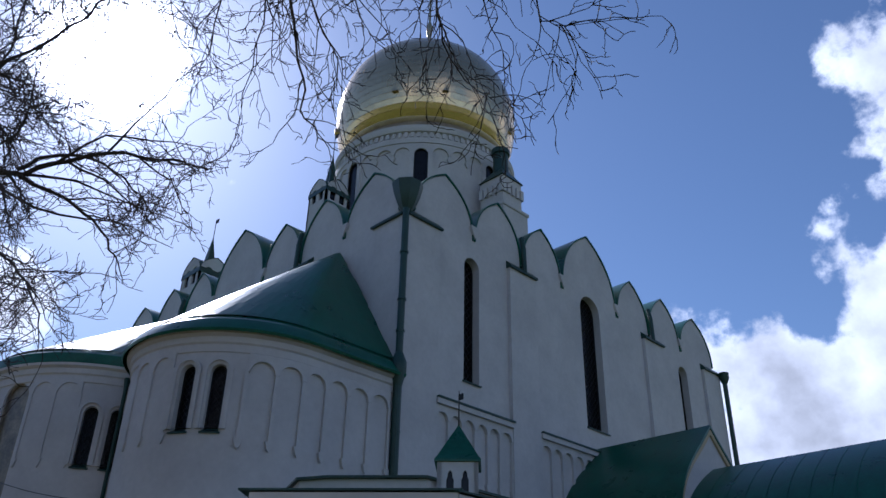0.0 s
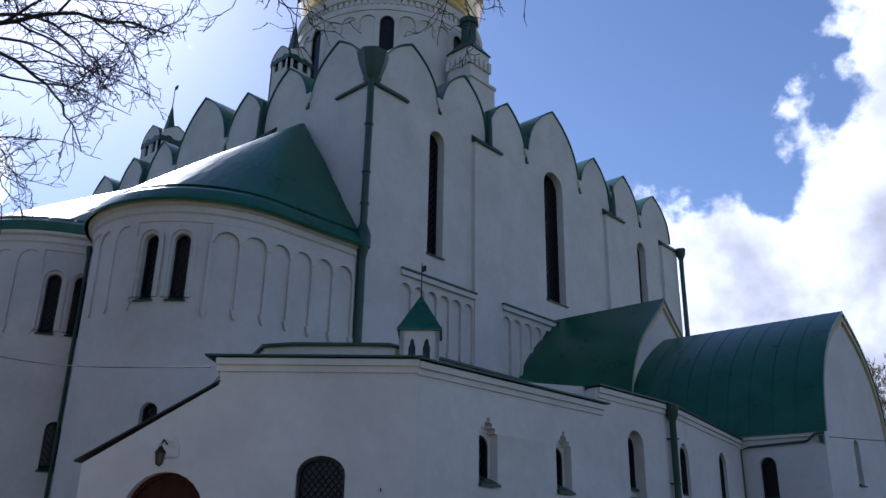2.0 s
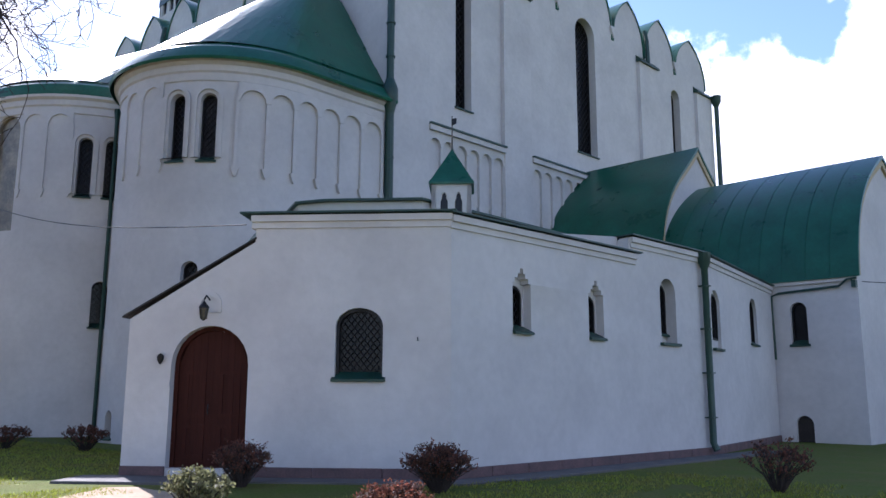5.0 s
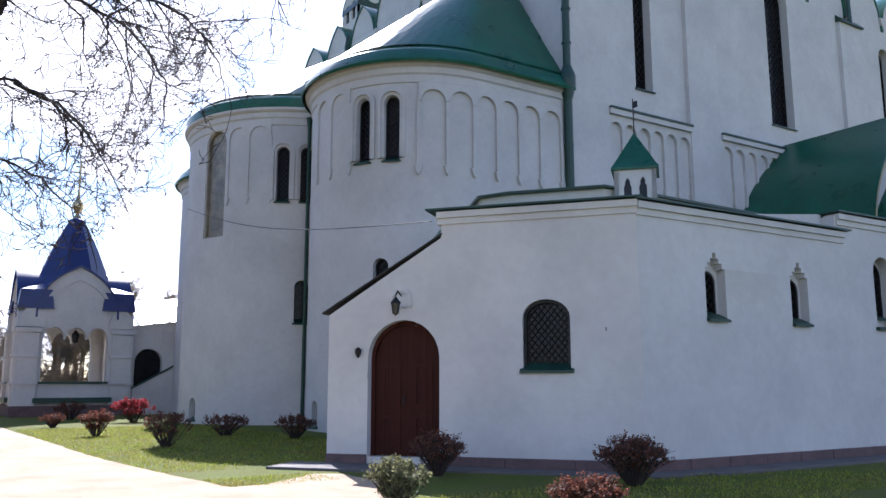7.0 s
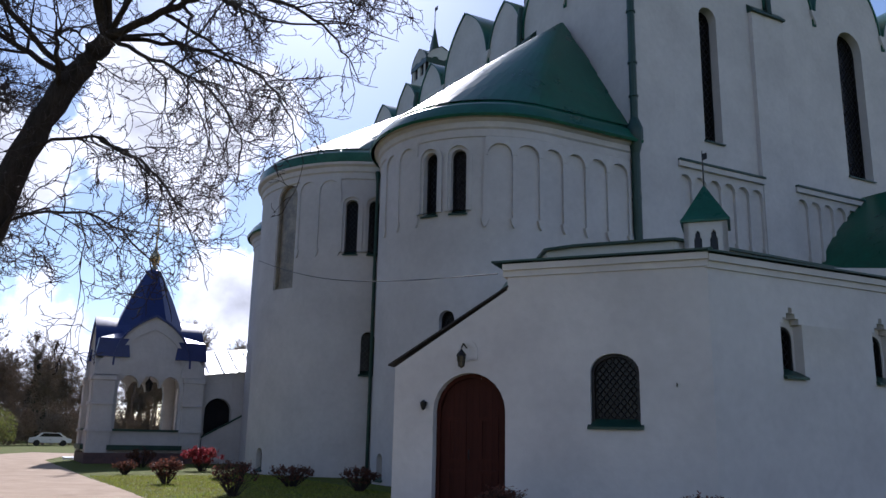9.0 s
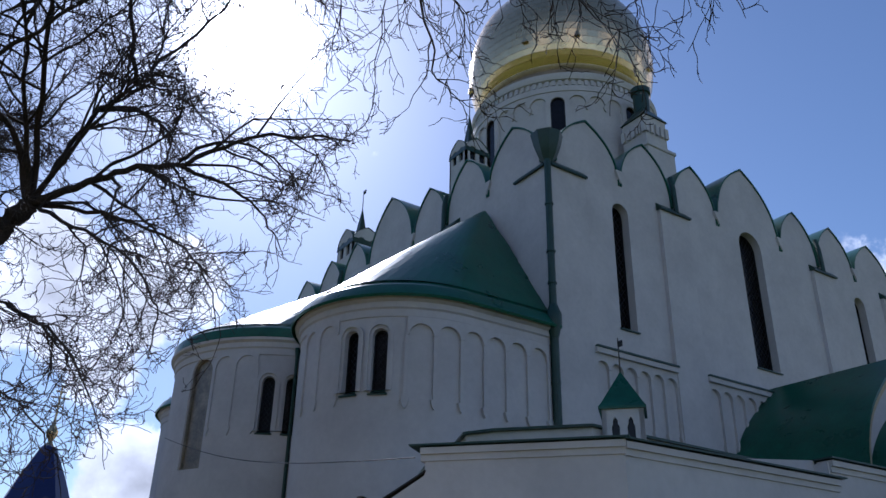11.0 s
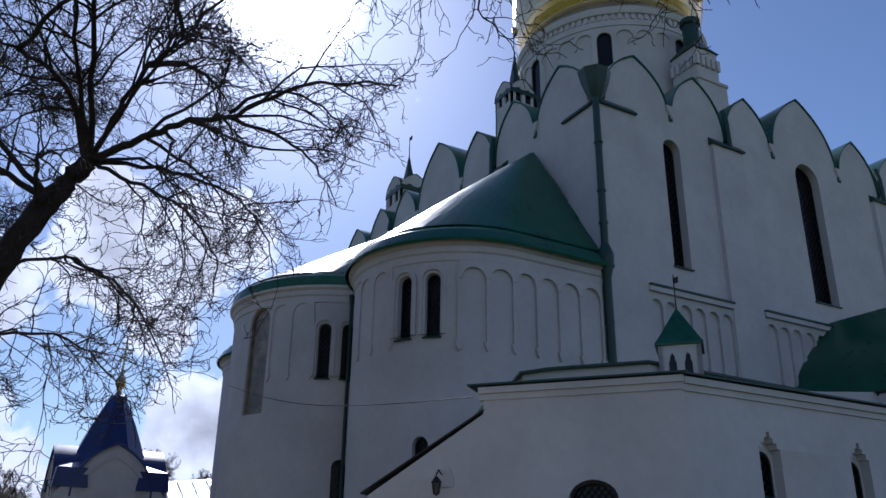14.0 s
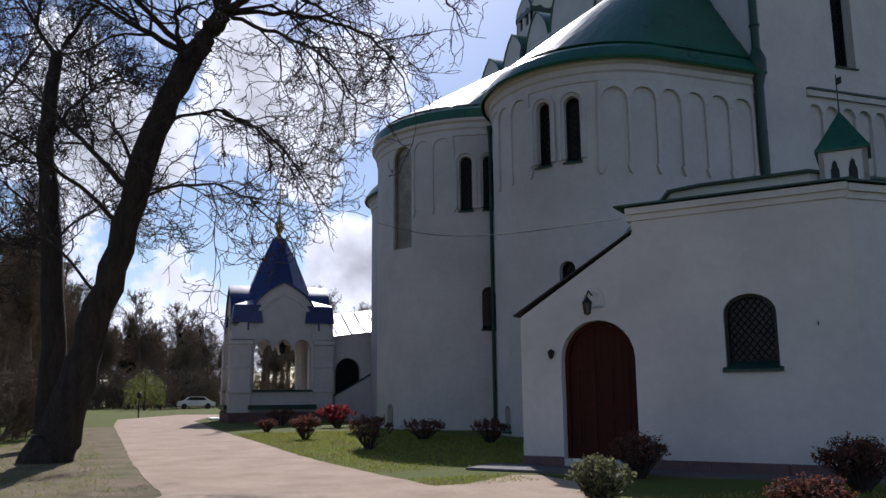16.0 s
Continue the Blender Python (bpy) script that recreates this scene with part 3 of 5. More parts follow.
# ---- small towers round the drum ----
def bell_turret(x, y, zb, w, zw, zt, zf, green_spire=True):
    """Square belfry with keel gables, openings on each side, a spire and a vane."""
    t = part("belfry", box(bmesh.new(), x - w / 2 + 0.12, x + w / 2 - 0.12, y - w / 2 + 0.12, y + w / 2 - 0.12, zb, zw), PLASTER, cathedral)
    for ux, uy in ((1, 0), (0, 1), (-1, 0), (0, -1)):
        f = flat(x - ux * w / 2 + uy * w / 2, y - uy * w / 2 - ux * w / 2, ux, uy)
        kk = keel(w / 2, w, zw - 0.2, zw + 0.5 * w, n=8)[::-1]
        h = 0.42 * w
        part("belfry_wall", panel([(0, zb), (w, zb)] + kk[::-1], [arch(w * 0.3, w * 0.24, zw - h, zw + 0.15 * w), arch(w * 0.7, w * 0.24, zw - h, zw + 0.15 * w)], -0.14, 0.0, f), PLASTER, t)
        # Near-black sheets stand in for the shade inside the bell openings.
        for c in (0.3, 0.7):
            part("opening", panel(arch(w * c, w * 0.24, zw - h, zw + 0.15 * w), [], -0.13, -0.11, f), GLASS, t)
        o, n = keel(w / 2, w, zw - 0.2, zw + 0.5 * w, n=8, grow=0.05), keel(w / 2, w, zw - 0.2, zw + 0.5 * w, n=8, grow=0.01)
        part("gable_roof", panel(o + n[::-1], [], -w / 2, 0.04, f), GREEN_TRIM, t)
    vs = [(x - 0.3, y - 0.3, zw + 0.45 * w), (x + 0.3, y - 0.3, zw + 0.45 * w), (x + 0.3, y + 0.3, zw + 0.45 * w), (x - 0.3, y + 0.3, zw + 0.45 * w), (x, y, zt)]
    part("spire", (vs, [(0, 1, 4), (1, 2, 4), (2, 3, 4), (3, 0, 4), (3, 2, 1, 0)]), GREEN_TRIM, t, smooth=0)
    part("vane_rod", tube(([], []), [(x, y, zt - 0.2), (x, y, zf)], [0.035, 0.025], 5), IRON, t)
    part("vane", box(bmesh.new(), x - 0.02, x + 0.36, y - 0.02, y + 0.02, zf - 0.3, zf - 0.02), IRON, t)
    return t


bell_turret(NX - 0.1, NY - 8.1, 22.0, 1.8, 29.7, 33.0, 34.6)
bell_turret(-45.0, 22.7, 20.0, 2.2, 25.6, 28.8, 30.1)

# stepped tower with a green iron chimney
tx, ty = NX + 7.73, NY - 0.39
tower = part("stair_tower", box(bmesh.new(), tx - 1.15, tx + 1.15, ty - 1.15, ty + 1.15, 21, 28.6), PLASTER, cathedral)
part("tower_tier", box(bmesh.new(), tx - 0.9, tx + 0.9, ty - 0.9, ty + 0.9, 28.6, 30.9), PLASTER, tower)
part("tower_cornice", box(bmesh.new(), tx - 1.25, tx + 1.25, ty - 1.25, ty + 1.25, 28.4, 28.65, bevel=0.05), PLASTER, tower)
for k in range(5):
    for sx, sy in ((1, 0), (0, -1)):
        q = (k - 2) * 0.42
        cx_, cy_ = (tx + 0.92 * sx + (q if sx == 0 else 0), ty + 0.92 * sy + (q if sy == 0 else 0))
        part("battlement", box(bmesh.new(), cx_ - 0.13, cx_ + 0.13, cy_ - 0.13, cy_ + 0.13, 29.6, 30.3), PLASTER, tower, smooth=0)
for zr, wr in ((30.85, 1.02),):
    vs = [(tx - wr, ty - wr, zr), (tx + wr, ty - wr, zr), (tx + wr, ty + wr, zr), (tx - wr, ty + wr, zr), (tx, ty, zr + 1.5)]
    part("tower_roof", (vs, [(0, 1, 4), (1, 2, 4), (2, 3, 4), (3, 0, 4), (3, 2, 1, 0)]), GREEN_TRIM, tower, smooth=0)
part("chimney", tube(([], []), [(tx, ty, 31.2), (tx, ty, 33.1), (tx, ty, 33.15), (tx, ty, 33.5)], [0.5, 0.5, 0.62, 0.62], 14), GREEN_TRIM, tower)


# ---- apses ----
def apse(cx, cy, r, ze, zt, windows, arcade, extra_holes=(), tuck=0.0):
    f = rounded(cx, cy, r, YC)
    ll = YC - cy
    total = 2 * ll + math.pi * r
    holes = [arch(s, w, z0, z1) for s, w, z0, z1, _ in windows] + list(extra_holes)
    wall = part("apse_wall", panel(rect(0, total, 0, ze - 0.1), holes, -0.6, 0.0, f, 0.36), PLASTER, cathedral)
    prof = [(0.0, ze - 0.75), (0.05, ze - 0.72), (0.06, ze - 0.46), (0.13, ze - 0.4), (0.14, ze - 0.2), (0.28, ze - 0.12), (0.3, ze - 0.02)]
    vs, fs = [], []
    n = 72
    for i in range(n + 1):
        for d, z in prof:
            vs.append(f(total * i / n, d, z))
    m = len(prof)
    for i in range(n):
        for j in range(m - 1):
            fs.append((i * m + j, i * m + j + 1, (i + 1) * m + j + 1, (i + 1) * m + j))
    part("cornice", (vs, fs), PLASTER, wall)
    # flared half-cone roof against the nave wall
    vs, fs = [], []
    prof = [(0.43 - tuck, ze - 0.1, 0.0), (0.47 - tuck, ze, 0.0), (0.22, ze + 0.42, 0.0), (0.16, ze + 0.48, 0.0), (-0.06, ze + 0.62, 0.04)]
    steps = 9
    for i in range(n + 1):
        s = total * i / n
        for d, z, _ in prof:
            p = f(s, d, z)
            vs.append((p[0], min(p[1], YC + 0.02), p[2]))
        e = Vector(f(s, -0.1, ze + 0.7))
        for k in range(1, steps + 1):
            t = k / steps
            p = e.lerp(Vector((cx, YC - 0.25, zt)), t)
            p.z += 0.05 * math.sin(math.pi * t)
            vs.append((p.x, min(p.y, YC + 0.02), p.z))
    m = len(prof) + steps
    for i in range(n):
        for j in range(m - 1):
            fs.append((i * m + j, i * m + j + 1, (i + 1) * m + j + 1, (i + 1) * m + j))
    roof = part("apse_roof", (vs, fs), GREEN, cathedral)
    # painted iron sheets, folded together in courses, each lying a little differently
    rq = random.Random(int(ze * 100))
    svs, sfs = [], []
    cols, courses = 44, 7
    for k in range(courses):
        for i in range(cols):
            s0, s1 = total * (i + 0.5 * (k % 2)) / cols, total * min(i + 0.5 * (k % 2) + 0.998, cols) / cols
            tip = Vector((cx, YC - 0.25, zt))
            quad = []
            for s, u in ((s0, k / courses), (s1, k / courses), (s1, (k + 0.996) / courses), (s0, (k + 0.996) / courses)):
                e = Vector(f(min(s, total), -0.1, ze + 0.7))
                p = e.lerp(tip, min(u, 0.985))
                p.z += 0.05 * math.sin(math.pi * u) + 0.02
                out = Vector((e.x - cx, e.y - YC, 0)).normalized()
                p += out * (0.02 + rq.uniform(0.0, 0.016))
                quad.append((p.x, min(p.y, YC - 0.01), p.z))
            b0 = len(svs)
            svs += quad
            sfs.append((b0, b0 + 1, b0 + 2, b0 + 3))
    part("roof_sheathing", (svs, sfs), GREEN, roof, "folded green-painted iron sheets", smooth=0, kind="stuff")
    if arcade:
        a0, a1, cnt = arcade
        part("arcade", scallops(a0, a1, cnt, ze - 1.42, ze - 0.76, 0.13, f, None, ze - 4.0, 0.16), PLASTER, wall)
    for s, w, z0, z1, pit in windows:
        window(wall, f, s, w, z0, z1, -0.28, pitch=pit, sill=0.18, sill_out=0.08)
    for s, w, z0, z1, pit in windows:
        if z0 > 8:
            part("window_moulding", panel(arch(s, w + 0.42, z0 + 0.1, z1 + 0.24), [arch(s, w + 0.2, z0 + 0.1, z1 + 0.12)], 0.002, 0.09, f, 0.3), PLASTER, wall)
    return f, wall


f1, apse1 = apse(-27.1, 16.16, 4.24, 12.78, 19.85,
      [(8.5, 0.56, 9.25, 11.62, 0.2), (7.4, 0.56, 9.25, 11.62, 0.2), (7.75, 0.56, 3.9, 5.86, 0.2), (10.85, 0.5, 0.15, 1.06, 0)], (0.45, 6.45, 6))
f2, apse2 = apse(NX, 14.96, 5.15, 13.3, 19.9, [(8.07, 0.55, 9.2, 11.63, 0.2), (7.05, 0.55, 9.2, 11.63, 0.2), (7.15, 0.6, 4.1, 5.9, 0.2), (12.3, 0.5, 0.15, 1.08, 0)], None,
                 [arch(11.4, 1.3, 7.85, 12.6)], tuck=0.22)
window(apse2, f2, 11.4, 1.3, 7.85, 12.6, -0.12, pitch=0, glass=PALE_GLASS, frame=0.08, frame_mat=PALE_GLASS)
part("arcade", scallops(8.6, 10.6, 2, 12.1, 12.75, 0.07, f2, None, 9.2, 0.13), PLASTER, apse2)
f3, apse3 = apse(2 * NX + 27.1, 16.16, 4.24, 12.95, 19.8, [], None)
# ribs and arches on the far side of the first apse
part("arcade", scallops(9.05, 11.05, 2, 11.53, 12.19, 0.07, f1, None, 8.95, 0.13), PLASTER, apse1)
# Added dark tube in place of the shadow in the gap between the apses.
part("downpipe", tube(([], []), [(-31.5, 13.3, z) for z in (12.9, 12.4, 0.2)], [0.14, 0.075, 0.075], 8), GREEN_TRIM, cathedral)

# ---- low annex round the foot of the nave ----
D0, C0, P1, P2 = (-16.0, 7.33), (-11.05, 11.47), (-10.82, 21.4), (-12.4, 29.9)
F_DOOR = flat(*D0, C0[0] - D0[0], C0[1] - D0[1])
DL = math.dist(D0, C0)
F_R1 = flat(*C0, P1[0] - C0[0], P1[1] - C0[1])
L1 = math.dist(C0, P1)
F_R2 = flat(*P1, P2[0] - P1[0], P2[1] - P1[1])
L2 = math.dist(P1, P2)
annex = thing("annex", (-14, 14, 0), "low whitewashed annex with a brown arched door and small latticed windows", "annex")


def bands(f, s0, s1, zt, steps, bm=None, cap=True):
    """Stepped cornice under an eave."""
    for d, z0, z1 in steps:
        part("cornice_band", panel(rect(s0, s1, zt + z0, zt + z1), [], -0.3, d, f), PLASTER, bm)


def strip(f, s0, s1, d0, d1, z0, z1):
    return box(bmesh.new(), s0, s1, d0, d1, z0, z1, f)


CORNICE = [(0.04, -0.29, -0.16), (0.1, -0.16, -0.03)]
door_shape = arch(1.68, 1.56, 0.18, 2.94)
door_wall = part("annex_wall", panel([(0, 0), (DL, 0), (DL, 5.1), (2.5, 5.1), (2.5, 4.62), (0, 3.08)], [door_shape, arch(4.65, 0.94, 1.9, 3.28, rise=0.36)], -0.7, 0, F_DOOR), PLASTER, annex)
bands(F_DOOR, 2.42, DL + 0.03, 5.18, CORNICE, door_wall)
window(door_wall, F_DOOR, 4.65, 0.94, 1.9, 3.28, -0.14, pitch=0.13, sill=0.12, sill_out=0.07, rise=0.36, frame=0.06)



def stepped(s, e=0.0):
    """Niche whose head narrows in steps."""
    half = [(0.3, 2.92), (0.3, 3.96), (0.22, 3.96), (0.22, 4.07), (0.12, 4.07), (0.12, 4.17), (0.05, 4.17), (0.05, 4.28)]
    return [(s + x + e, z + (e if k else -e)) for k, (x, z) in enumerate(half)] + [(s - x - e, z + (e if k < 7 else -e)) for k, (x, z) in enumerate(half[::-1])]


s13, s16, s19 = 13.6 - C0[1], 16.3 - C0[1], 19.55 - C0[1]
side = part("annex_wall", panel([(0, 0), (L1, 0), (L1, 5.5), (6.3, 5.5), (6.3, 5.1), (0, 5.1)], [stepped(s13), stepped(s16), arch(s19, 0.78, 2.95, 4.66)], -0.7, 0, F_R1), PLASTER, annex)
bands(F_R1, -0.03, 6.55, 5.15, CORNICE, side)
bands(F_R1, 6.35, L1 + 0.02, 5.58, CORNICE, side)
for s in (s13, s16):
    part("window_back", panel(stepped(s, 0.03), [arch(s, 0.5, 2.92, 3.93)], -0.34, -0.22, F_R1), PLASTER, side)
    window(side, F_R1, s, 0.5, 2.92, 3.93, -0.28, pitch=0.16, sill=0.16, sill_out=0.09)
window(side, F_R1, s19, 0.62, 3.2, 4.55, -0.3, pitch=0.16, sill=0.05, sill_out=-0.2)
part("sill", strip(F_R1, s19 - 0.46, s19 + 0.46, -0.3, 0.1, 2.88, 2.95), GREEN_TRIM, side)
part("window_recess", panel(rect(s19 - 0.5, s19 + 0.5, 2.9, 4.8), [arch(s19, 0.62, 3.2, 4.55)], -0.36, -0.3, F_R1), PLASTER, side)
far = part("annex_wall", panel(rect(0, L2, 0, 5.5), [arch(1.25, 0.9, 2.95, 4.66), arch(5.75, 0.95, 3.3, 4.85)], -0.7, 0, F_R2), PLASTER, annex)
bands(F_R2, -0.02, L2, 5.58, CORNICE, far)
window(far, F_R2, 1.25, 0.72, 3.2, 4.55, -0.1, pitch=0.16, sill=0.05, sill_out=-0.2)
part("sill", strip(F_R2, 0.79, 1.71, -0.1, 0.1, 2.88, 2.95), GREEN_TRIM, far)
part("window_recess", panel(rect(0.75, 1.75, 2.9, 4.8), [arch(1.25, 0.72, 3.2, 4.55)], -0.17, -0.1, F_R2), PLASTER, far)
window(far, F_R2, 5.75, 0.95, 3.3, 4.85, -0.14, pitch=0.16, sill=0.1, sill_out=0.06)
# left return of the porch towards the apse
F_RET = flat(-23.6, 12.6, D0[0] + 23.6, D0[1] - 12.6)
LR = math.dist((-23.6, 12.6), D0)
part("annex_wall", panel(rect(0, LR - 0.72, 0, 3.0), [], -0.6, 0, F_RET), PLASTER, annex)

# eaves and roofs
for f, s0, s1, z in ((F_DOOR, 2.2, DL + 0.12, 5.2), (F_R1, -0.12, 6.7, 5.17), (F_R1, 6.25, L1 + 0.05, 5.6), (F_R2, -0.05, L2, 5.6)):
    part("eave", strip(f, s0, s1, -0.6, 0.17, z - 0.02, z + 0.015), GREEN_TRIM, annex)
bm = bmesh.new()
prof = [(-0.15, 3.1), (2.52, 4.68), (2.52, 4.715), (-0.15, 3.135)]
va = [bm.verts.new(F_DOOR(s, 0.05, z)) for s, z in prof]
vb = [bm.verts.new(F_DOOR(s, -5.0, z)) for s, z in prof]
for i in range(4):
    bm.faces.new((va[i], va[(i + 1) % 4], vb[(i + 1) % 4], vb[i]))
bm.faces.new(va), bm.faces.new(vb[::-1])
part("porch_roof", bm, DARK_ROOF, annex)


def poly_slab(pts, z0, z1):
    return panel(pts, [], z0, z1, lambda s, d, z: (s, z, d))


part("annex_roof", poly_slab([F_DOOR(2.5, -0.5, 0)[:2], F_DOOR(DL - 0.2, -0.5, 0)[:2], (-11.4, 21.4), (-12.9, 29.8), (-22.8, 29.8), (-22.8, 18.0), (-22.6, 13.0)], 4.95, 5.12), GREEN, annex)
upper = [F_DOOR(2.9, -1.7, 0)[:2], F_DOOR(3.6, -1.5, 0)[:2], F_DOOR(DL - 0.75, -1.5, 0)[:2], (-12.75, 18.6), (-12.75, 21.0), (-22.8, 21.0), (-22.8, 18.0), (-22.7, 14.0)]
part("attic_wall", poly_slab(upper, 5.1, 5.78), PLASTER, annex)
bm = bmesh.new()
cen = Vector((sum(p[0] for p in upper) / 8, sum(p[1] for p in upper) / 8))
ups = [Vector(p) + (Vector(p) - cen).normalized() * 0.14 for p in upper]
part("attic_roof", poly_slab([tuple(p) for p in ups], 5.78, 5.83), GREEN_TRIM, annex)

# low parapet that rises towards the taller wall
part("parapet", panel([(2.9, 5.1), (6.32, 5.1), (6.32, 5.6), (2.9, 5.24)], [], -0.62, -0.34, F_R1), PLASTER, annex)

# plinth
PLINTHS = [(F_DOOR, 0.0, 0.9), (F_DOOR, 2.46, DL + 0.05), (F_R1, 0.0, L1), (F_R2, 0.0, L2)]
for f, a, b in PLINTHS:
    n = max(1, int((b - a) / 1.1))
    for i in range(n):
        q0, q1 = a + (b - a) * i / n, a + (b - a) * (i + 1) / n
        part("plinth_stone", box(bmesh.new(), q0 + 0.004, q1 - 0.004, -0.1, 0.06 + 0.006 * (i % 3), -0.3, 0.22, f, 0.012), PLINTH, annex, smooth=0)

# arched double door of planks
door = part("door", panel(arch(1.68, 1.56, 0.18, 2.94), [arch(1.68, 1.4, 0.2, 2.86)], -0.34, -0.2, F_DOOR), WOOD, annex, "arched red-brown plank door in two leaves")
leaf_shape = arch(1.68, 1.4, 0.2, 2.86, 24)
for k in range(10):
    a, b = 0.98 + 0.14 * k + 0.0015, 0.98 + 0.14 * (k + 1) - 0.0015
    za = [t for t in clip_line(leaf_shape, (a, 0.0), (0.0, 1.0))]
    zb = [t for t in clip_line(leaf_shape, (b, 0.0), (0.0, 1.0))]
    ha = za[0][1] if za else 2.1
    hb = zb[0][1] if zb else 2.1
    part("plank", panel([(a, 0.2), (b, 0.2), (b, hb - 0.005), (a, ha - 0.005)], [], -0.32, -0.26 + 0.004 * (k % 2), F_DOOR), WOOD, door, smooth=0)
for a, b in ((1.02, 1.64), (1.72, 2.34)):
    for z0, z1 in ((0.35, 1.0), (1.15, 2.05)):
        part("raised_panel", panel(rect(a + 0.1, b - 0.1, z0, z1), [rect(a + 0.17, b - 0.17, z0 + 0.07, z1 - 0.07)], -0.26, -0.235, F_DOOR), WOOD, door, smooth=0)
part("door_handle", tube(([], []), [F_DOOR(1.62, -0.2, 1.2), F_DOOR(1.62, -0.17, 1.28), F_DOOR(1.62, -0.2, 1.4)], [0.014] * 3, 6), IRON, door)

# niche and lantern over the door
part("niche_ring", panel(arch(1.62, 0.5, 3.2, 3.62), [arch(1.62, 0.36, 3.2, 3.52)], 0.002, 0.03, F_DOOR), PLASTER, door_wall)
lx, ly, _ = F_DOOR(1.62, 0.3, 0)
lantern = thing("wall_lantern", (lx, ly, 3.0), "black iron lantern hanging over the arched door", "lantern")
part("bracket", tube(([], []), [F_DOOR(1.62, 0.0, 3.45), F_DOOR(1.62, 0.2, 3.52), F_DOOR(1.62, 0.3, 3.42)], [0.015] * 3, 6), IRON, lantern)
vs, fs = revolve([(0.01, 3.4), (0.1, 3.28), (0.1, 3.25), (0.075, 3.25)], lx, ly, 6)
part("cap", (vs, fs), IRON, lantern, smooth=0)
vs, fs = revolve([(0.08, 3.25), (0.052, 3.05), (0.015, 3.01)], lx, ly, 6)
part("glass", (vs, fs), LAMP_GLASS, lantern, smooth=0)
for k in range(6):
    a = k * math.pi / 3
    part("rib", tube(([], []), [(lx + 0.084 * math.cos(a), ly + 0.084 * math.sin(a), 3.25), (lx + 0.056 * math.cos(a), ly + 0.056 * math.sin(a), 3.04)], [0.008, 0.008], 4), IRON, lantern)
bell = F_DOOR(0.7, 0.06, 2.3)
spot = thing("wall_lamp", bell, "small dark wall lamp beside the door", "lamp")
part("head", revolve([(0.01, bell[2] + 0.09), (0.075, bell[2] + 0.04), (0.06, bell[2] - 0.05), (0.02, bell[2] - 0.12)], bell[0], bell[1], 8), IRON, spot)
part("arm", tube(([], []), [F_DOOR(0.7, -0.01, 2.3), F_DOOR(0.7, 0.06, 2.3)], [0.02, 0.02], 6), IRON, spot)
box_ = part("letter_plate", strip(F_DOOR, 0.86, 0.9, 0.0, 0.03, 1.75, 1.85), PLASTER, door_wall)
for s, z in ((5.8, 2.7),):
    part("wall_hook", strip(F_DOOR, s, s + 0.015, 0, 0.04, z - 0.07, z), IRON, door_wall)

# rain pipe at the bend of the wall
acc = ([], [])
pz = [(5.55, 0.2), (5.25, 0.17), (5.1, 0.095), (0.35, 0.095), (0.15, 0.095)]
tube(acc, [(P1[0] + 0.16 + (0.1 if z < 0.2 else 0), P1[1] - 0.1, z) for z, r in pz], [r for z, r in pz], 10)
pipe = part("downpipe", acc, GREEN_TRIM, annex)
for z in (1.0, 2.2, 3.4, 4.6):
    part("pipe_clamp", box(bmesh.new(), P1[0] - 0.02, P1[0] + 0.27, P1[1] - 0.21, P1[1] + 0.01, z, z + 0.035), GREEN_TRIM, pipe)

# ---- pinnacle on the annex corner ----
qx, qy, qw = -12.45, 12.95, 0.44
F_Q = [flat(qx + (-c * qw + s * qw) * 1.0, qy + (-s * qw - c * qw), c, s) for c, s in ((math.cos(a), math.sin(a)) for a in (radians(42), radians(132), radians(222), radians(312)))]
pin = thing("corner_pinnacle", (qx, qy, 5.0), "small white turret with paired niches and a green pyramid roof", "turret")
part("body", poly_slab([F_Q[0](0.13, -0.13, 0)[:2], F_Q[1](0.13, -0.13, 0)[:2], F_Q[2](0.13, -0.13, 0)[:2], F_Q[3](0.13, -0.13, 0)[:2]], 5.0, 6.2), PLASTER, pin)
for f in F_Q:
    holes = []
    for c in (0.28, 0.6):
        holes.append([(c - 0.08, 5.45), (c + 0.08, 5.45), (c + 0.08, 5.8), (c + 0.05, 5.86), (c + 0.05, 5.93), (c, 6.0), (c - 0.05, 5.93), (c - 0.05, 5.86), (c - 0.08, 5.8)])
    part("niche_wall", panel(rect(0, 2 * qw, 5.0, 6.22), holes, -0.1, 0.0, f), PLASTER, pin, smooth=0)
    # Dark backing in each niche, painted shade for its depth.
    for h in holes:
        part("niche_shade", panel(h, [], -0.1, -0.07, f), GLASS, pin, smooth=0)
base = [F_Q[k](-0.06, 0.06, 6.22) for k in range(4)]
mid = [tuple(Vector(p).lerp(Vector((qx, qy, p[2])), 0.12) + Vector((0, 0, 0.09))) for p in base]
vs = base + mid + [(qx, qy, 7.12)] + [(p[0], p[1], p[2] - 0.05) for p in base]
fs = []
for k in range(4):
    j = (k + 1) % 4
    fs += [(k, j, 4 + j, 4 + k), (4 + k, 4 + j, 8), (9 + k, 9 + j, j, k)]
fs.append((12, 11, 10, 9))
part("pyramid_roof", (vs, fs), GREEN, pin, smooth=0)
part("rod", tube(([], []), [(qx, qy, 7.05), (qx, qy, 7.9)], [0.018, 0.012], 6), IRON, pin)
part("vane", box(bmesh.new(), qx - 0.01, qx + 0.13, qy - 0.01, qy + 0.01, 7.68, 7.82), IRON, pin)

# ---- barrel-roofed porch and its lower wing ----
WC = 33.65


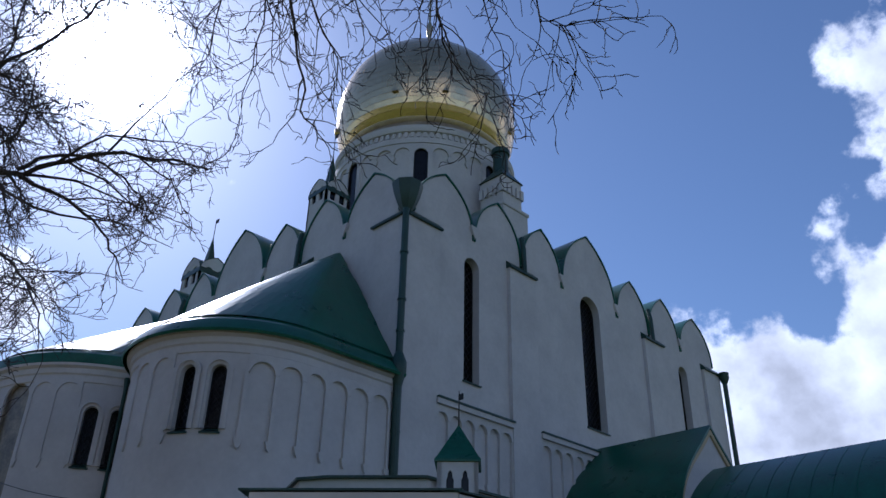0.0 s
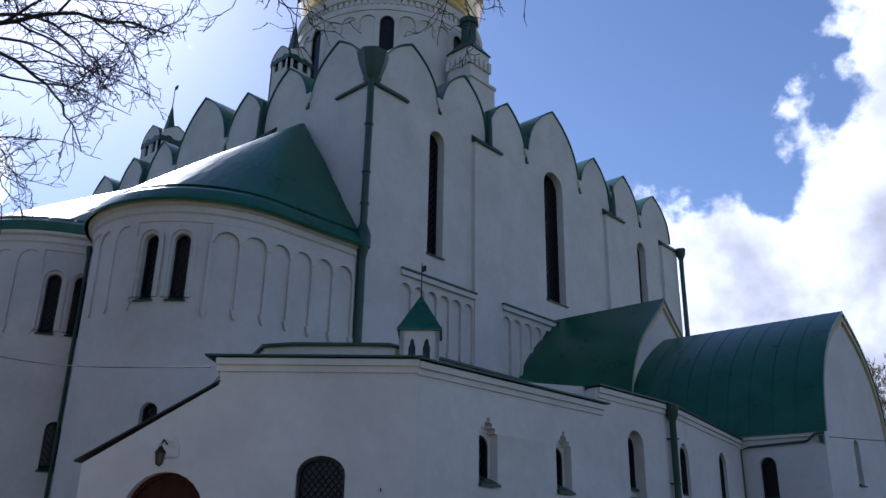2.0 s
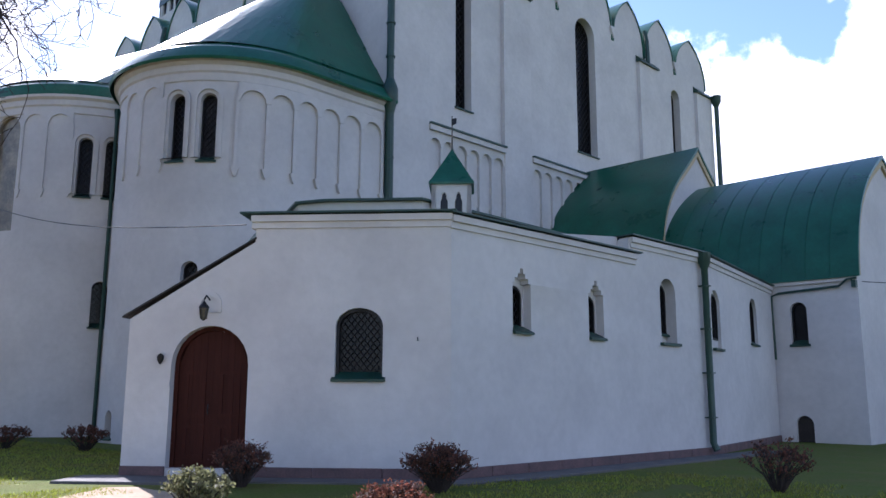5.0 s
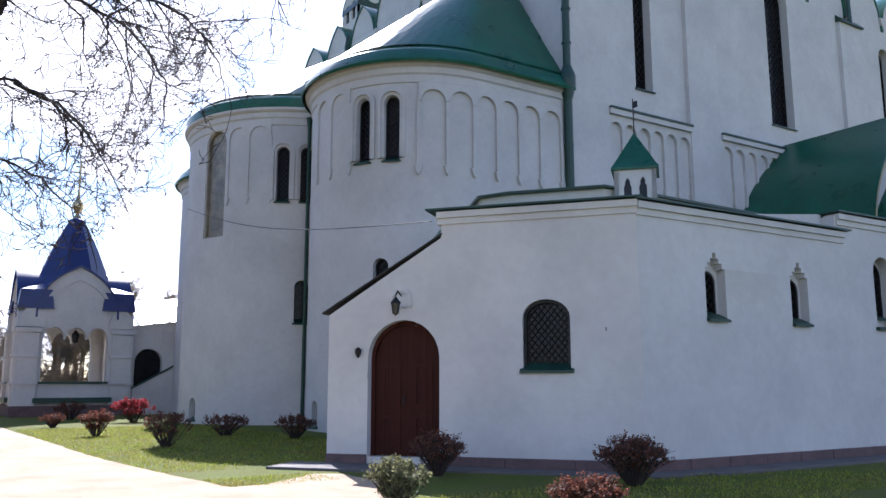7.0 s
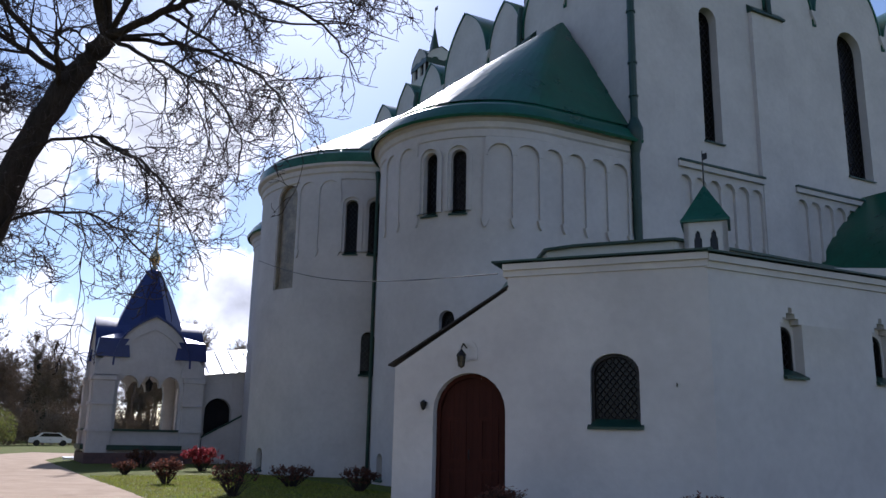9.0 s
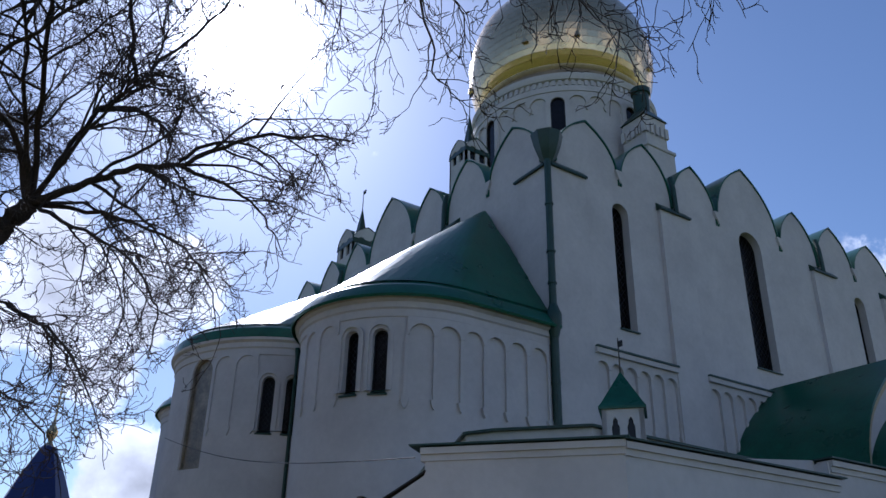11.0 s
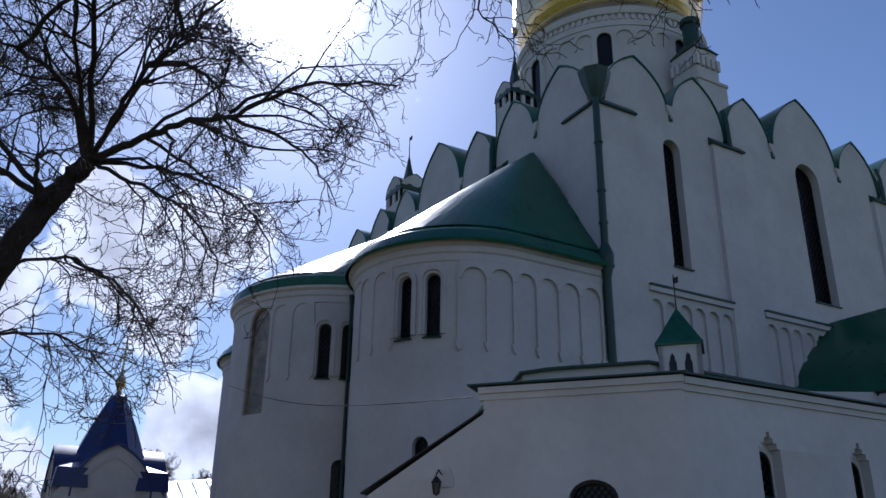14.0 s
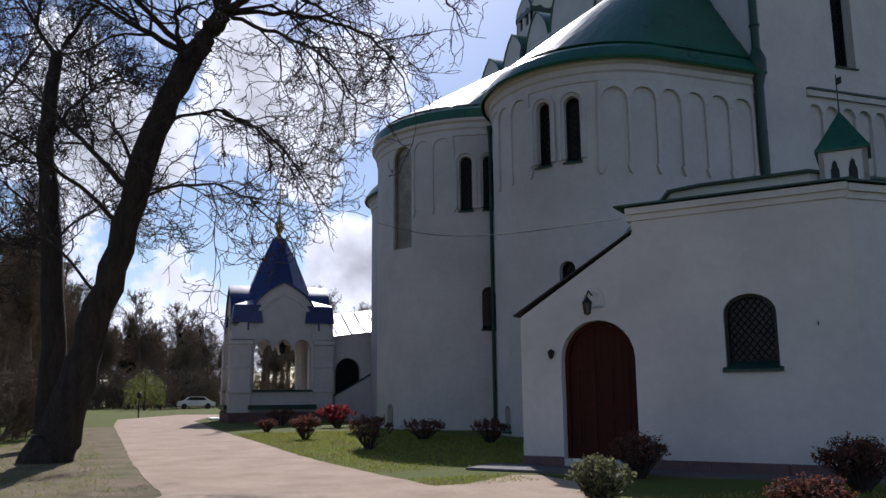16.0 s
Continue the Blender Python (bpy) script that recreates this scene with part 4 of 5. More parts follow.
def barrel(sc, w, z0, z1, n=14, grow=0.0):
    h, r = z1 - z0, w / 2 + grow
    a, b, c, d = (0.95, 0.62, 0.56, 0.66) if z1 > 12 else (0.93, 0.52, 0.62, 0.76)
    p = [(r, z0), (r * a, z0 + h * b), (r * c, z0 + h * d + grow), (0.0, z1 + grow * 1.4)]
    side_ = []
    for i in range(n + 1):
        t = i / n
        b = ((1 - t) ** 3, 3 * t * (1 - t) ** 2, 3 * t * t * (1 - t), t ** 3)
        side_.append((sum(q[0] * c for q, c in zip(p, b)), sum(q[1] * c for q, c in zip(p, b))))
    return [(sc + x, z) for x, z in side_] + [(sc - x, z) for x, z in side_[-2::-1]]


wing = thing("porch_wing", (-13, WC, 0), "whitewashed porch wing under keel-shaped green barrel roofs", "porch wing")


def vault(x0, x1, w, z0, z1, wall_hole, name):
    f = flat(x1, WC - w / 2, 0, 1)
    shape = barrel(w / 2, w, z0, z1)
    wall = part("gable_wall", panel([(0, -0.3), (w, -0.3)] + shape, wall_hole, -0.5, 0, f), PLASTER, wing)
    o, i = barrel(w / 2, w, z0 - 0.05, z1, grow=0.2), barrel(w / 2, w, z0 - 0.05, z1, grow=0.1)
    roof = part("barrel_roof", panel(o + i[::-1], [], x0 - x1, 0.14, f), GREEN, wing)
    # standing seams
    n = int((x1 - x0) / 0.9) if name == "wing" else 0
    a, b = barrel(w / 2, w, z0, z1, grow=0.206), barrel(w / 2, w, z0, z1, grow=0.195)
    for k in range(1, n + 1):
        d = (x0 - x1) * k / (n + 1)
        part("standing_seam", panel(a + b[::-1], [], d - 0.01, d + 0.01, f), GREEN, roof)
    # rope moulding under the edge
    o, i = barrel(w / 2, w, z0, z1, grow=0.08), barrel(w / 2, w, z0, z1, grow=-0.1)
    part("rope_moulding", panel(o + i[::-1], [], -0.05, 0.1, f), CREAM, wall)
    return f, wall


vault(XC, -16.95, 7.2, 6.4, 12.45, [], "porch")
gwin = arch(3.35, 0.62, 4.1, 5.75)
fg, gw = vault(-16.95, -9.4, 7.4, 5.72, 10.5, [gwin], "wing")
window(gw, fg, 3.35, 0.62, 4.1, 5.75, -0.3, pitch=0.16, sill=0.15, sill_out=0.08)
F_W = flat(-17.0, WC - 3.7, 1, 0)
wall = part("wing_wall", panel(rect(0, 7.1, -0.3, 5.7), [arch(5.52, 0.6, 3.4, 4.94), arch(5.48, 0.62, -0.2, 0.92)], -0.5, 0, F_W), PLASTER, wing)
window(wall, F_W, 5.52, 0.6, 3.4, 4.94, -0.2, pitch=0, sill=0.16, sill_out=0.08)
part("hatch", panel(arch(5.48, 0.62, -0.2, 0.92), [], -0.2, -0.15, F_W), DARK_ROOF, wall)
part("wing_wall", panel(rect(0, 7.1, -0.3, 5.7), [], -0.5, 0, lambda s, d, z: (-17 + s, WC + 3.7 - d - 0.5, z)), PLASTER, wing)
part("eave_band", strip(F_W, 4.0, 7.55, -0.05, 0.12, 5.55, 5.7), PLASTER, wall)
acc = ([], [])
tube(acc, [F_W(4.65, 0.1, 2.9), F_W(4.62, 0.1, 5.2), F_W(4.9, 0.1, 5.3), F_W(7.0, 0.1, 5.38), F_W(7.3, 0.12, 5.6), F_W(7.62, 0.12, 5.62)], [0.045] * 6, 6)
part("cable_duct", acc, GREEN_TRIM, wall)
part("junction_box", strip(F_W, 7.45, 7.6, 0.0, 0.2, 5.3, 5.55), GREEN_TRIM, wall)

# cable slung from the annex to the middle apse
cable = thing("overhead_cable", (-14.3, 8.85, 5.0), "thin dark cable slung between the annex and the apse", "cable")
a, b = Vector((-14.25, 8.8, 4.98)), Vector((-36.9, 9.75, 9.5))
pts = [tuple(a.lerp(b, k / 20) - Vector((0, 0, 0.5 * math.sin(math.pi * k / 20)))) for k in range(21)]
part("wire", tube(([], []), pts, [0.014] * 21, 5), IRON, cable)
a, b = Vector((-9.3, 30.1, 5.5)), Vector((2.0, 41.0, 5.6))
pts = [tuple(a.lerp(b, k / 12) - Vector((0, 0, 0.3 * math.sin(math.pi * k / 12)))) for k in range(13)]
cable2 = thing("overhead_cable", (-9.3, 30.1, 5.5), "thin dark cable slung from the wing towards the outbuilding", "cable")
part("wire", tube(([], []), pts, [0.014] * 13, 5), IRON, cable2)

# ---- ground ----
def sheet(pts, z, thick=0.0):
    return poly_slab(pts, z - thick, z)


bm = bmesh.new()
bmesh.ops.create_grid(bm, x_segments=2, y_segments=2, size=2500, matrix=Matrix.Translation((0, 0, 0)))
setting("ground", bm, GRASS, "spring lawn, green with thin worn patches", "ground")


def wavy(pts, amp, seed, step=0.6):
    """Breaks a polyline's straight edges up."""
    rr = random.Random(seed)
    out = []
    for (x0, y0), (x1, y1) in zip(pts, pts[1:]):
        n = max(1, int(math.dist((x0, y0), (x1, y1)) / step))
        for k in range(n):
            t = k / n
            out.append((x0 + (x1 - x0) * t + rr.uniform(-amp, amp), y0 + (y1 - y0) * t + rr.uniform(-amp, amp)))
    return out + [pts[-1]]


right_edge = [(14.0, 2.2), (2.0, 2.6), (-5.0, 3.2), (-9.0, 4.3), (-10.6, 5.9), (-12.4, 6.8), (-14.0, 6.75), (-14.3, 6.3), (-13.7, 5.6), (-13.2, 4.95), (-13.2, 4.4), (-15.9, 4.0), (-20.2, 3.55), (-26.0, 3.35), (-33.3, 3.0), (-44.0, 2.7), (-52.0, 2.5), (-58.0, 3.6), (-66.0, 7.0)]
left_edge = [(-70.0, 2.5), (-58.0, -1.9), (-45.8, -1.7), (-31.0, -0.9), (-20.0, -0.35), (-13.6, 0.2), (-9.0, -1.2), (-3.0, -3.0), (14.0, -4.0)]
outline = wavy(right_edge, 0.03, 3, 0.4) + wavy(left_edge, 0.03, 4, 0.4)
setting("path", sheet(outline, 0.02, 0.02), PATH_SAND, "pale gravel path sparkling in the sun", "path")
soil = wavy([(-10.0, -0.4), (-13.8, 0.8), (-20.0, 0.2), (-30.0, -0.4), (-45.0, -1.3), (-44.0, -3.2), (-29.0, -4.0), (-22.0, -5.5), (-12.0, -5.0), (-10.0, -1.0)], 0.1, 8, 0.4)
setting("verge", sheet(soil, 0.012, 0.012), SOIL, "trodden earth verge with leaf litter under the tree", "ground")
setting("doorstep", box(bmesh.new(), -0.7, 2.7, 0.06, 1.25, -0.02, 0.05, F_DOOR, 0.015), STONE, "grey stone slab before the door", "step")
setting("kerb", box(bmesh.new(), 0.8, L1 + 3, 0.75, 0.95, -0.02, 0.05, F_R1, 0.01), STONE, "low pale kerb along the annex wall", "kerb")
setting("apron", strip(F_R1, -0.2, L1 + 3, 0.06, 0.75, -0.02, 0.03), STONE, "worn concrete apron along the annex wall", "pavement")
setting("apron_2", strip(F_DOOR, 2.7, DL + 0.4, 0.06, 0.8, -0.02, 0.035), STONE, "worn concrete apron below the latticed window", "pavement")
setting("manhole_slab", box(bmesh.new(), -55.5, -53.5, 3.6, 5.0, 0.0, 0.12), PALE_ROOF, "pale slab lying beside the path", "slab")


# grass blades near the path and round the shrubs
def blades(n, region, seed, h=0.05):
    rr = random.Random(seed)
    vs, fs = [], []
    while len(fs) < n:
        x, y = rr.uniform(region[0], region[1]), rr.uniform(region[2], region[3])
        if not region[4](x, y):
            continue
        a, hh, w = rr.uniform(0, 6.28), h * rr.uniform(0.5, 1.4), 0.012
        b = len(vs)
        dx, dy = math.cos(a) * w, math.sin(a) * w
        lx_, ly_ = rr.uniform(-0.04, 0.04), rr.uniform(-0.04, 0.04)
        vs += [(x - dx, y - dy, 0.0), (x + dx, y + dy, 0.0), (x + lx_, y + ly_, hh)]
        fs.append((b, b + 1, b + 2))
    return vs, fs


def edge_y(x):
    for (x0, y0), (x1, y1) in zip(right_edge, right_edge[1:]):
        if x1 <= x <= x0:
            return y0 + (y1 - y0) * (x0 - x) / (x0 - x1)
    return 4.0


rare = lambda x, y: noise.noise(Vector((x * 0.9, y * 0.9, 3.0))) > -0.25
lawn = lambda x, y: y > edge_y(x) + 0.05 and not (x > -16.6 and y > 5.2 and (x + 16.0) * 0.64 - (y - 7.33) * 0.767 < 1.3 and x < -11)
setting("grass", blades(26000, (-34, -16, 3.2, 10.5, lawn), 11), BLADE, "short spring grass beside the path", "grass", "stuff", smooth=0)
setting("grass", blades(900, (-14.5, -13.15, 4.3, 6.3, lambda x, y: y < 6.3), 14), BLADE, "short sunlit grass on the tip of the lawn", "grass", "stuff", smooth=0)
setting("grass", blades(30000, (-10.5, 4, 4.5, 16.0, lambda x, y: y > edge_y(x) + 0.05 and y < 10.9 + 2.5 * (x + 11) and rare(x, y)), 12), BLADE, "short shaded grass before the annex", "grass", "stuff", smooth=0)
setting("grass", blades(3500, (-30, -10, -6, 0.0, lambda x, y: y < -0.3 - 0.09 * abs(x + 14)), 13), BLADE, "thin grass under the old tree", "grass", "stuff", smooth=0)


# ---- shrubs ----
def shrub(x, y, h, r, leaf, label, seed, leaves=900, stems=46, leaf_size=0.035, top_only=0.45):
    rr = random.Random(seed)
    t = thing("shrub", (x, y, 0), label, "shrub", "shrubs beside the path")
    acc = ([], [])
    tips = []
    for k in range(stems):
        a, q = rr.uniform(0, 6.28), rr.uniform(0.1, 1.0) ** 0.6
        ex, ey, ez = x + math.cos(a) * r * q, y + math.sin(a) * r * q, h * (1.05 - 0.35 * q * q) * rr.uniform(0.8, 1.05)
        sx, sy = x + math.cos(a) * r * 0.12, y + math.sin(a) * r * 0.12
        mid = ((sx + ex) / 2 + rr.uniform(-0.06, 0.06) - math.cos(a) * r * 0.1, (sy + ey) / 2 + rr.uniform(-0.06, 0.06), ez * 0.55)
        tube(acc, [(sx, sy, -0.02), mid, (ex, ey, ez)], [0.012, 0.008, 0.003], 4, False)
        for j in range(6):
            u = rr.uniform(0.35, 1.0)
            p = Vector(mid).lerp(Vector((ex, ey, ez)), u) if u > 0.5 else Vector((sx, sy, 0)).lerp(Vector(mid), u * 2)
            e = p + Vector((rr.uniform(-1, 1), rr.uniform(-1, 1), rr.uniform(0.1, 1.1))) * 0.16 * h
            tube(acc, [tuple(p), tuple(e)], [0.005, 0.002], 3, False)
            tips.append((p, e))
    part("twig_mass", acc, TWIG, t, smooth=0, kind="stuff")
    vs, fs = [], []
    for k in range(leaves):
        p, e = rr.choice(tips)
        c = p.lerp(e, rr.uniform(0.2, 0.85)) + Vector((rr.gauss(0, 0.03), rr.gauss(0, 0.03), rr.gauss(0, 0.03)))
        if c.z < h * top_only * rr.uniform(0.4, 1):
            continue
        u = Vector((rr.gauss(0, 1), rr.gauss(0, 1), rr.gauss(0, 1))).normalized()
        w = u.cross(Vector((rr.gauss(0, 1), rr.gauss(0, 1), rr.gauss(0, 1)))).normalized()
        s = leaf_size * rr.uniform(0.6, 1.3)
        b = len(vs)
        vs += [tuple(c - u * s), tuple(c + w * s * 0.5), tuple(c + u * s), tuple(c - w * s * 0.5)]
        fs.append((b, b + 1, b + 2, b + 3))
    if fs:
        part("foliage", (vs, fs), leaf, t, smooth=0)
    return t


shrub(-9.75, 5.5, 0.62, 0.42, LEAF_PALE, "rounded shrub with pale grey-green leaves beside the door", 21, 2600, 60, 0.03, 0.2)
shrub(-12.9, 8.1, 0.72, 0.5, LEAF_RED, "twiggy brown shrub under the annex wall", 22, 2200, 80, 0.028)
shrub(-7.7, 7.0, 0.5, 0.5, LEAF_RED, "low round shrub with red-brown leaves on the lawn", 23, 4200, 90, 0.026, 0.3)
shrub(-9.9, 10.0, 0.74, 0.62, LEAF_RED, "dark twiggy shrub at the annex corner", 24, 4200, 110, 0.026)
shrub(-6.0, 14.2, 0.8, 0.6, LEAF_RED, "dark twiggy shrub on the shaded lawn", 25, 900, 60)
for i, (x, y, h, r, leaf, lb, n) in enumerate([
        (-28.4, 5.0, 0.78, 0.55, LEAF_RED, "bushy brown-leaved shrub on the sunlit lawn", 1500), (-38.0, 8.2, 1.0, 0.95, LEAF_BRIGHT, "shrub covered in bright crimson leaves", 4200),
        (-22.5, 5.7, 0.9, 0.62, LEAF_RED, "bare dark twiggy shrub on the lawn", 700), (-26.3, 8.5, 0.65, 0.8, LEAF_RED, "dark twiggy shrub below the apse", 900),
        (-35.2, 4.6, 0.5, 0.5, LEAF_RED, "small brown shrub beside the path", 700), (-23.9, 9.9, 0.7, 0.65, LEAF_RED, "dark shrub below the apse wall", 800),
        (-42.0, 6.2, 0.8, 0.8, LEAF_RED, "dark shrub before the chapel", 900), (-21.3, -4.3, 0.9, 0.6, LEAF_RED, "low bare shrub behind the old tree", 120)]):
    shrub(x, y, h, r, leaf, lb, 30 + i, n, 60, 0.045)


# ---- trees ----
def limb(rr, start, way, length, wander, lift, n):
    pts = [Vector(start)]
    d = Vector(way).normalized()
    for _ in range(n):
        d = (d + Vector((rr.gauss(0, wander), rr.gauss(0, wander), rr.gauss(0, wander) + lift))).normalized()
        pts.append(pts[-1] + d * length / n)
    return pts


def at_path(pts, t):
    k = min(len(pts) - 2, int(t * (len(pts) - 1)))
    u = t * (len(pts) - 1) - k
    return pts[k].lerp(pts[k + 1], u), (pts[k + 1] - pts[k]).normalized()


def sprout(rr, acc, pts, r0, level, counts, droop, scale, thin=0.009, inside=None):
    """Side shoots of a branch, and theirs in turn; short branches bear few."""
    length = sum((a - b).length for a, b in zip(pts, pts[1:]))
    n = max(1, round(counts[level] * min(1.3, length / (6.5, 2.6, 1.1)[level])))
    for k in range(n):
        t = rr.uniform(0.18, 1.0) if level else rr.uniform(0.2, 1.0)
        p, d = at_path(pts, t)
        side_ = d.cross(Vector((rr.gauss(0, 1), rr.gauss(0, 1), rr.gauss(0, 1)))).normalized()
        way = (d * rr.uniform(0.5, 1.0) + side_ * rr.uniform(0.45, 0.9)).normalized()
        ln_ = max((0.9, 0.5, 0.3)[level], length * rr.uniform(0.3, 0.62) * (1.0 - 0.6 * t) * scale)
        r = max(thin, r0 * (1 - 0.75 * t) * (0.3, 0.28, 0.26)[level])
        q = limb(rr, p, way, ln_, (0.2, 0.3, 0.36)[level], droop + 0.05 * (level == 2), (9, 7, 5)[level])
        if inside and not inside(q[-1]):
            continue
        m = len(q)
        tube(acc[min(level, 1)], [tuple(v) for v in q], [max(thin * 0.66, r * (1 - 0.8 * i / (m - 1))) for i in range(m)], 5 if level == 0 else 3, False)
        if level + 1 < len(counts):
            sprout(rr, acc, q, r, level + 1, counts, droop, scale, thin, inside)


def big_tree(name, label, trunk, radii, limbs, counts, seed, droop=-0.02, scale=1.0, shift=0.0, inside=None, thin=0.009):
    rr = random.Random(seed)
    trunk = [(x, y + shift, z) for x, y, z in trunk]
    limbs = [([(x, y + shift, z) for x, y, z in c], r) for c, r in limbs]
    t = thing(name, (trunk[0][0], trunk[0][1], 0), label, "tree")
    # smooth, uneven trunk
    pts, rad = [], []
    for (a, b), (ra, rb) in zip(zip(trunk, trunk[1:]), zip(radii, radii[1:])):
        for k in range(5):
            u = k / 5
            pts.append(tuple(Vector(a).lerp(Vector(b), u) + Vector((rr.gauss(0, 0.03), rr.gauss(0, 0.03), 0))))
            rad.append((ra + (rb - ra) * u) * rr.uniform(0.95, 1.06))
    pts.append(trunk[-1]), rad.append(radii[-1])
    part("trunk", tube(([], []), pts, rad, 14), BARK, t, smooth=80)
    acc = (([], []), ([], []))
    big = ([], [])
    for ctrl, r in limbs:
        q = []
        cv = [Vector(c) for c in ctrl]
        for k in range(len(cv) - 1):
            p0, p1, p2, p3 = (cv[max(0, min(len(cv) - 1, k + m))] for m in (-1, 0, 1, 2))
            for h in range(5):
                u = h / 5
                v = 0.5 * (2 * p1 + (p2 - p0) * u + (2 * p0 - 5 * p1 + 4 * p2 - p3) * u * u + (3 * p1 - p0 - 3 * p2 + p3) * u ** 3)
                q.append(v + Vector((rr.gauss(0, 1), rr.gauss(0, 1), rr.gauss(0, 1))) * (0.035 if q else 0.0))
        q.append(cv[-1])
        m = len(q)
        rs = [0.62 * r * (1 - 0.88 * (i / (m - 1)) ** 0.7) for i in range(m)]
        tube(big, [tuple(v) for v in q], rs, 8, False)
        sprout(rr, acc, q, r, 0, counts, droop, scale, thin, inside)
    part("limb", big, BARK, t, smooth=80, kind="stuff")
    part("branchwork", acc[0], BARK, t, smooth=80, kind="stuff")
    part("twig_mass", acc[1], TWIG, t, smooth=0, kind="stuff")
    return t


trunk_a = [(-21.75, -2.2, -0.2), (-21.65, -1.95, 0.5), (-21.45, -1.4, 2.7), (-21.0, -0.85, 5.0), (-20.6, -0.15, 7.9), (-20.4, 0.65, 10.0), (-20.2, 1.3, 11.0)]
FORK = (-20.2, 1.3, 11.0)


def old_crown(p):
    """Outline of the old tree's crown, which thins out towards the church."""
    return p.y < min(8.7, 3.9 + 0.95 * (p.z - 6.0)) - 0.45 * (p.x + 17.0) and p.z > 2.0


limbs_a = [
    ([FORK, (-18.9, 2.1, 11.2), (-17.8, 2.95, 11.4), (-16.6, 3.9, 11.3), (-15.6, 5.0, 11.9), (-14.9, 6.2, 12.0), (-14.3, 7.0, 11.9)], 0.2),
    ([FORK, (-19.9, 1.8, 12.5), (-19.8, 2.3, 14.0), (-19.6, 3.3, 15.6), (-19.2, 3.3, 17.4), (-18.6, 3.2, 20.0)], 0.15),
    ([(-16.6, 3.7, 11.2), (-16.0, 3.9, 10.4), (-15.6, 4.2, 9.6)], 0.07),
    ([FORK, (-19.2, 1.0, 12.7), (-16.9, 0.5, 14.6), (-15.7, 1.4, 14.8), (-14.5, 2.6, 14.8)], 0.17),
    ([FORK, (-19.0, 0.6, 13.0), (-16.7, -0.2, 14.9), (-15.1, -0.5, 15.6)], 0.15),
    ([FORK, (-19.4, 0.5, 12.4), (-18.0, -0.7, 12.3), (-16.9, -1.6, 11.5)], 0.19),
    ([FORK, (-18.9, 2.2, 10.2), (-17.7, 3.3, 9.2), (-17.0, 4.0, 7.9), (-16.6, 3.9, 6.7)], 0.11),
    ([(-20.4, 0.6, 9.9), (-21.0, -0.6, 10.7), (-21.9, -2.1, 11.8), (-23.0, -3.6, 13.0)], 0.18),
    ([(-20.6, -0.3, 7.9), (-19.8, 1.0, 8.3), (-19.3, 2.0, 7.9), (-19.0, 2.8, 7.0), (-18.8, 3.3, 6.2)], 0.09),
    ([(-20.8, -0.7, 6.5), (-21.8, -2.2, 8.2), (-22.6, -3.6, 9.6), (-23.2, -5.0, 10.6)], 0.14),
    ([(-19.7, 3.0, 15.0), (-18.2, 2.2, 16.6), (-16.8, 1.4, 17.4), (-15.0, 1.2, 18.2), (-13.2, 2.0, 18.6)], 0.12),
    ([(-19.6, 3.3, 15.6), (-18.2, 4.6, 17.4), (-16.6, 5.0, 18.8), (-15.2, 5.2, 19.6)], 0.09),
    ([(-21.2, -1.3, 4.0), (-22.0, -2.4, 5.2), (-22.6, -3.4, 5.6), (-23.0, -4.4, 5.2)], 0.08),
    ([(-19.8, 2.3, 14.0), (-21.2, 3.6, 15.2), (-22.4, 4.8, 15.4), (-23.4, 5.8, 14.8)], 0.14),
    ([FORK, (-21.0, 2.6, 11.8), (-21.8, 3.9, 11.6), (-22.4, 5.0, 10.4)], 0.11),
    ([(-16.7, 3.8, 11.3), (-16.2, 5.0, 10.8), (-15.8, 5.8, 10.0), (-15.7, 6.2, 9.2)], 0.1),
    ([(-16.6, 3.8, 11.35), (-16.0, 4.9, 12.0), (-15.5, 6.1, 11.2), (-15.2, 6.6, 10.4)], 0.09),
    ([(-19.6, 1.4, 8.2), (-18.6, 2.4, 7.4), (-17.9, 3.2, 6.0), (-17.6, 3.7, 4.6)], 0.08),
    ([(-20.8, -0.7, 6.0), (-19.9, 0.8, 6.5), (-19.2, 2.0, 6.0), (-18.8, 2.9, 4.9), (-18.7, 3.2, 4.0)], 0.08),
    ([FORK, (-19.4, 2.9, 10.9), (-18.4, 4.4, 10.2), (-17.6, 5.2, 9.0), (-17.3, 5.4, 7.9)], 0.12),
    ([(-20.9, -0.8, 5.4), (-20.0, -0.2, 6.2), (-19.0, 0.6, 6.2), (-18.2, 1.4, 5.4)], 0.08),
    ([(-20.4, 0.4, 9.6), (-18.9, 0.2, 10.0), (-17.4, 0.4, 9.7), (-16.2, 1.0, 8.9)], 0.13),
    ([(-20.7, -0.5, 6.8), (-19.4, -0.9, 7.4), (-18.2, -1.0, 7.0), (-17.2, -0.7, 6.2)], 0.1),
    ([(-20.4, 0.6, 9.9), (-19.6, -1.2, 11.2), (-18.6, -2.8, 11.8), (-17.8, -4.0, 11.4)], 0.15),
    ([(-20.9, -0.8, 5.6), (-20.2, -2.4, 6.8), (-19.4, -3.8, 7.4), (-18.8, -5.0, 7.0)], 0.11),
    ([FORK, (-18.2, 2.0, 12.4), (-16.6, 2.6, 13.2), (-15.7, 3.3, 12.8)], 0.12),
    ([(-18.0, -0.7, 12.3), (-16.2, 0.6, 13.6), (-15.0, 1.8, 14.4), (-14.0, 3.0, 14.6)], 0.11),
]
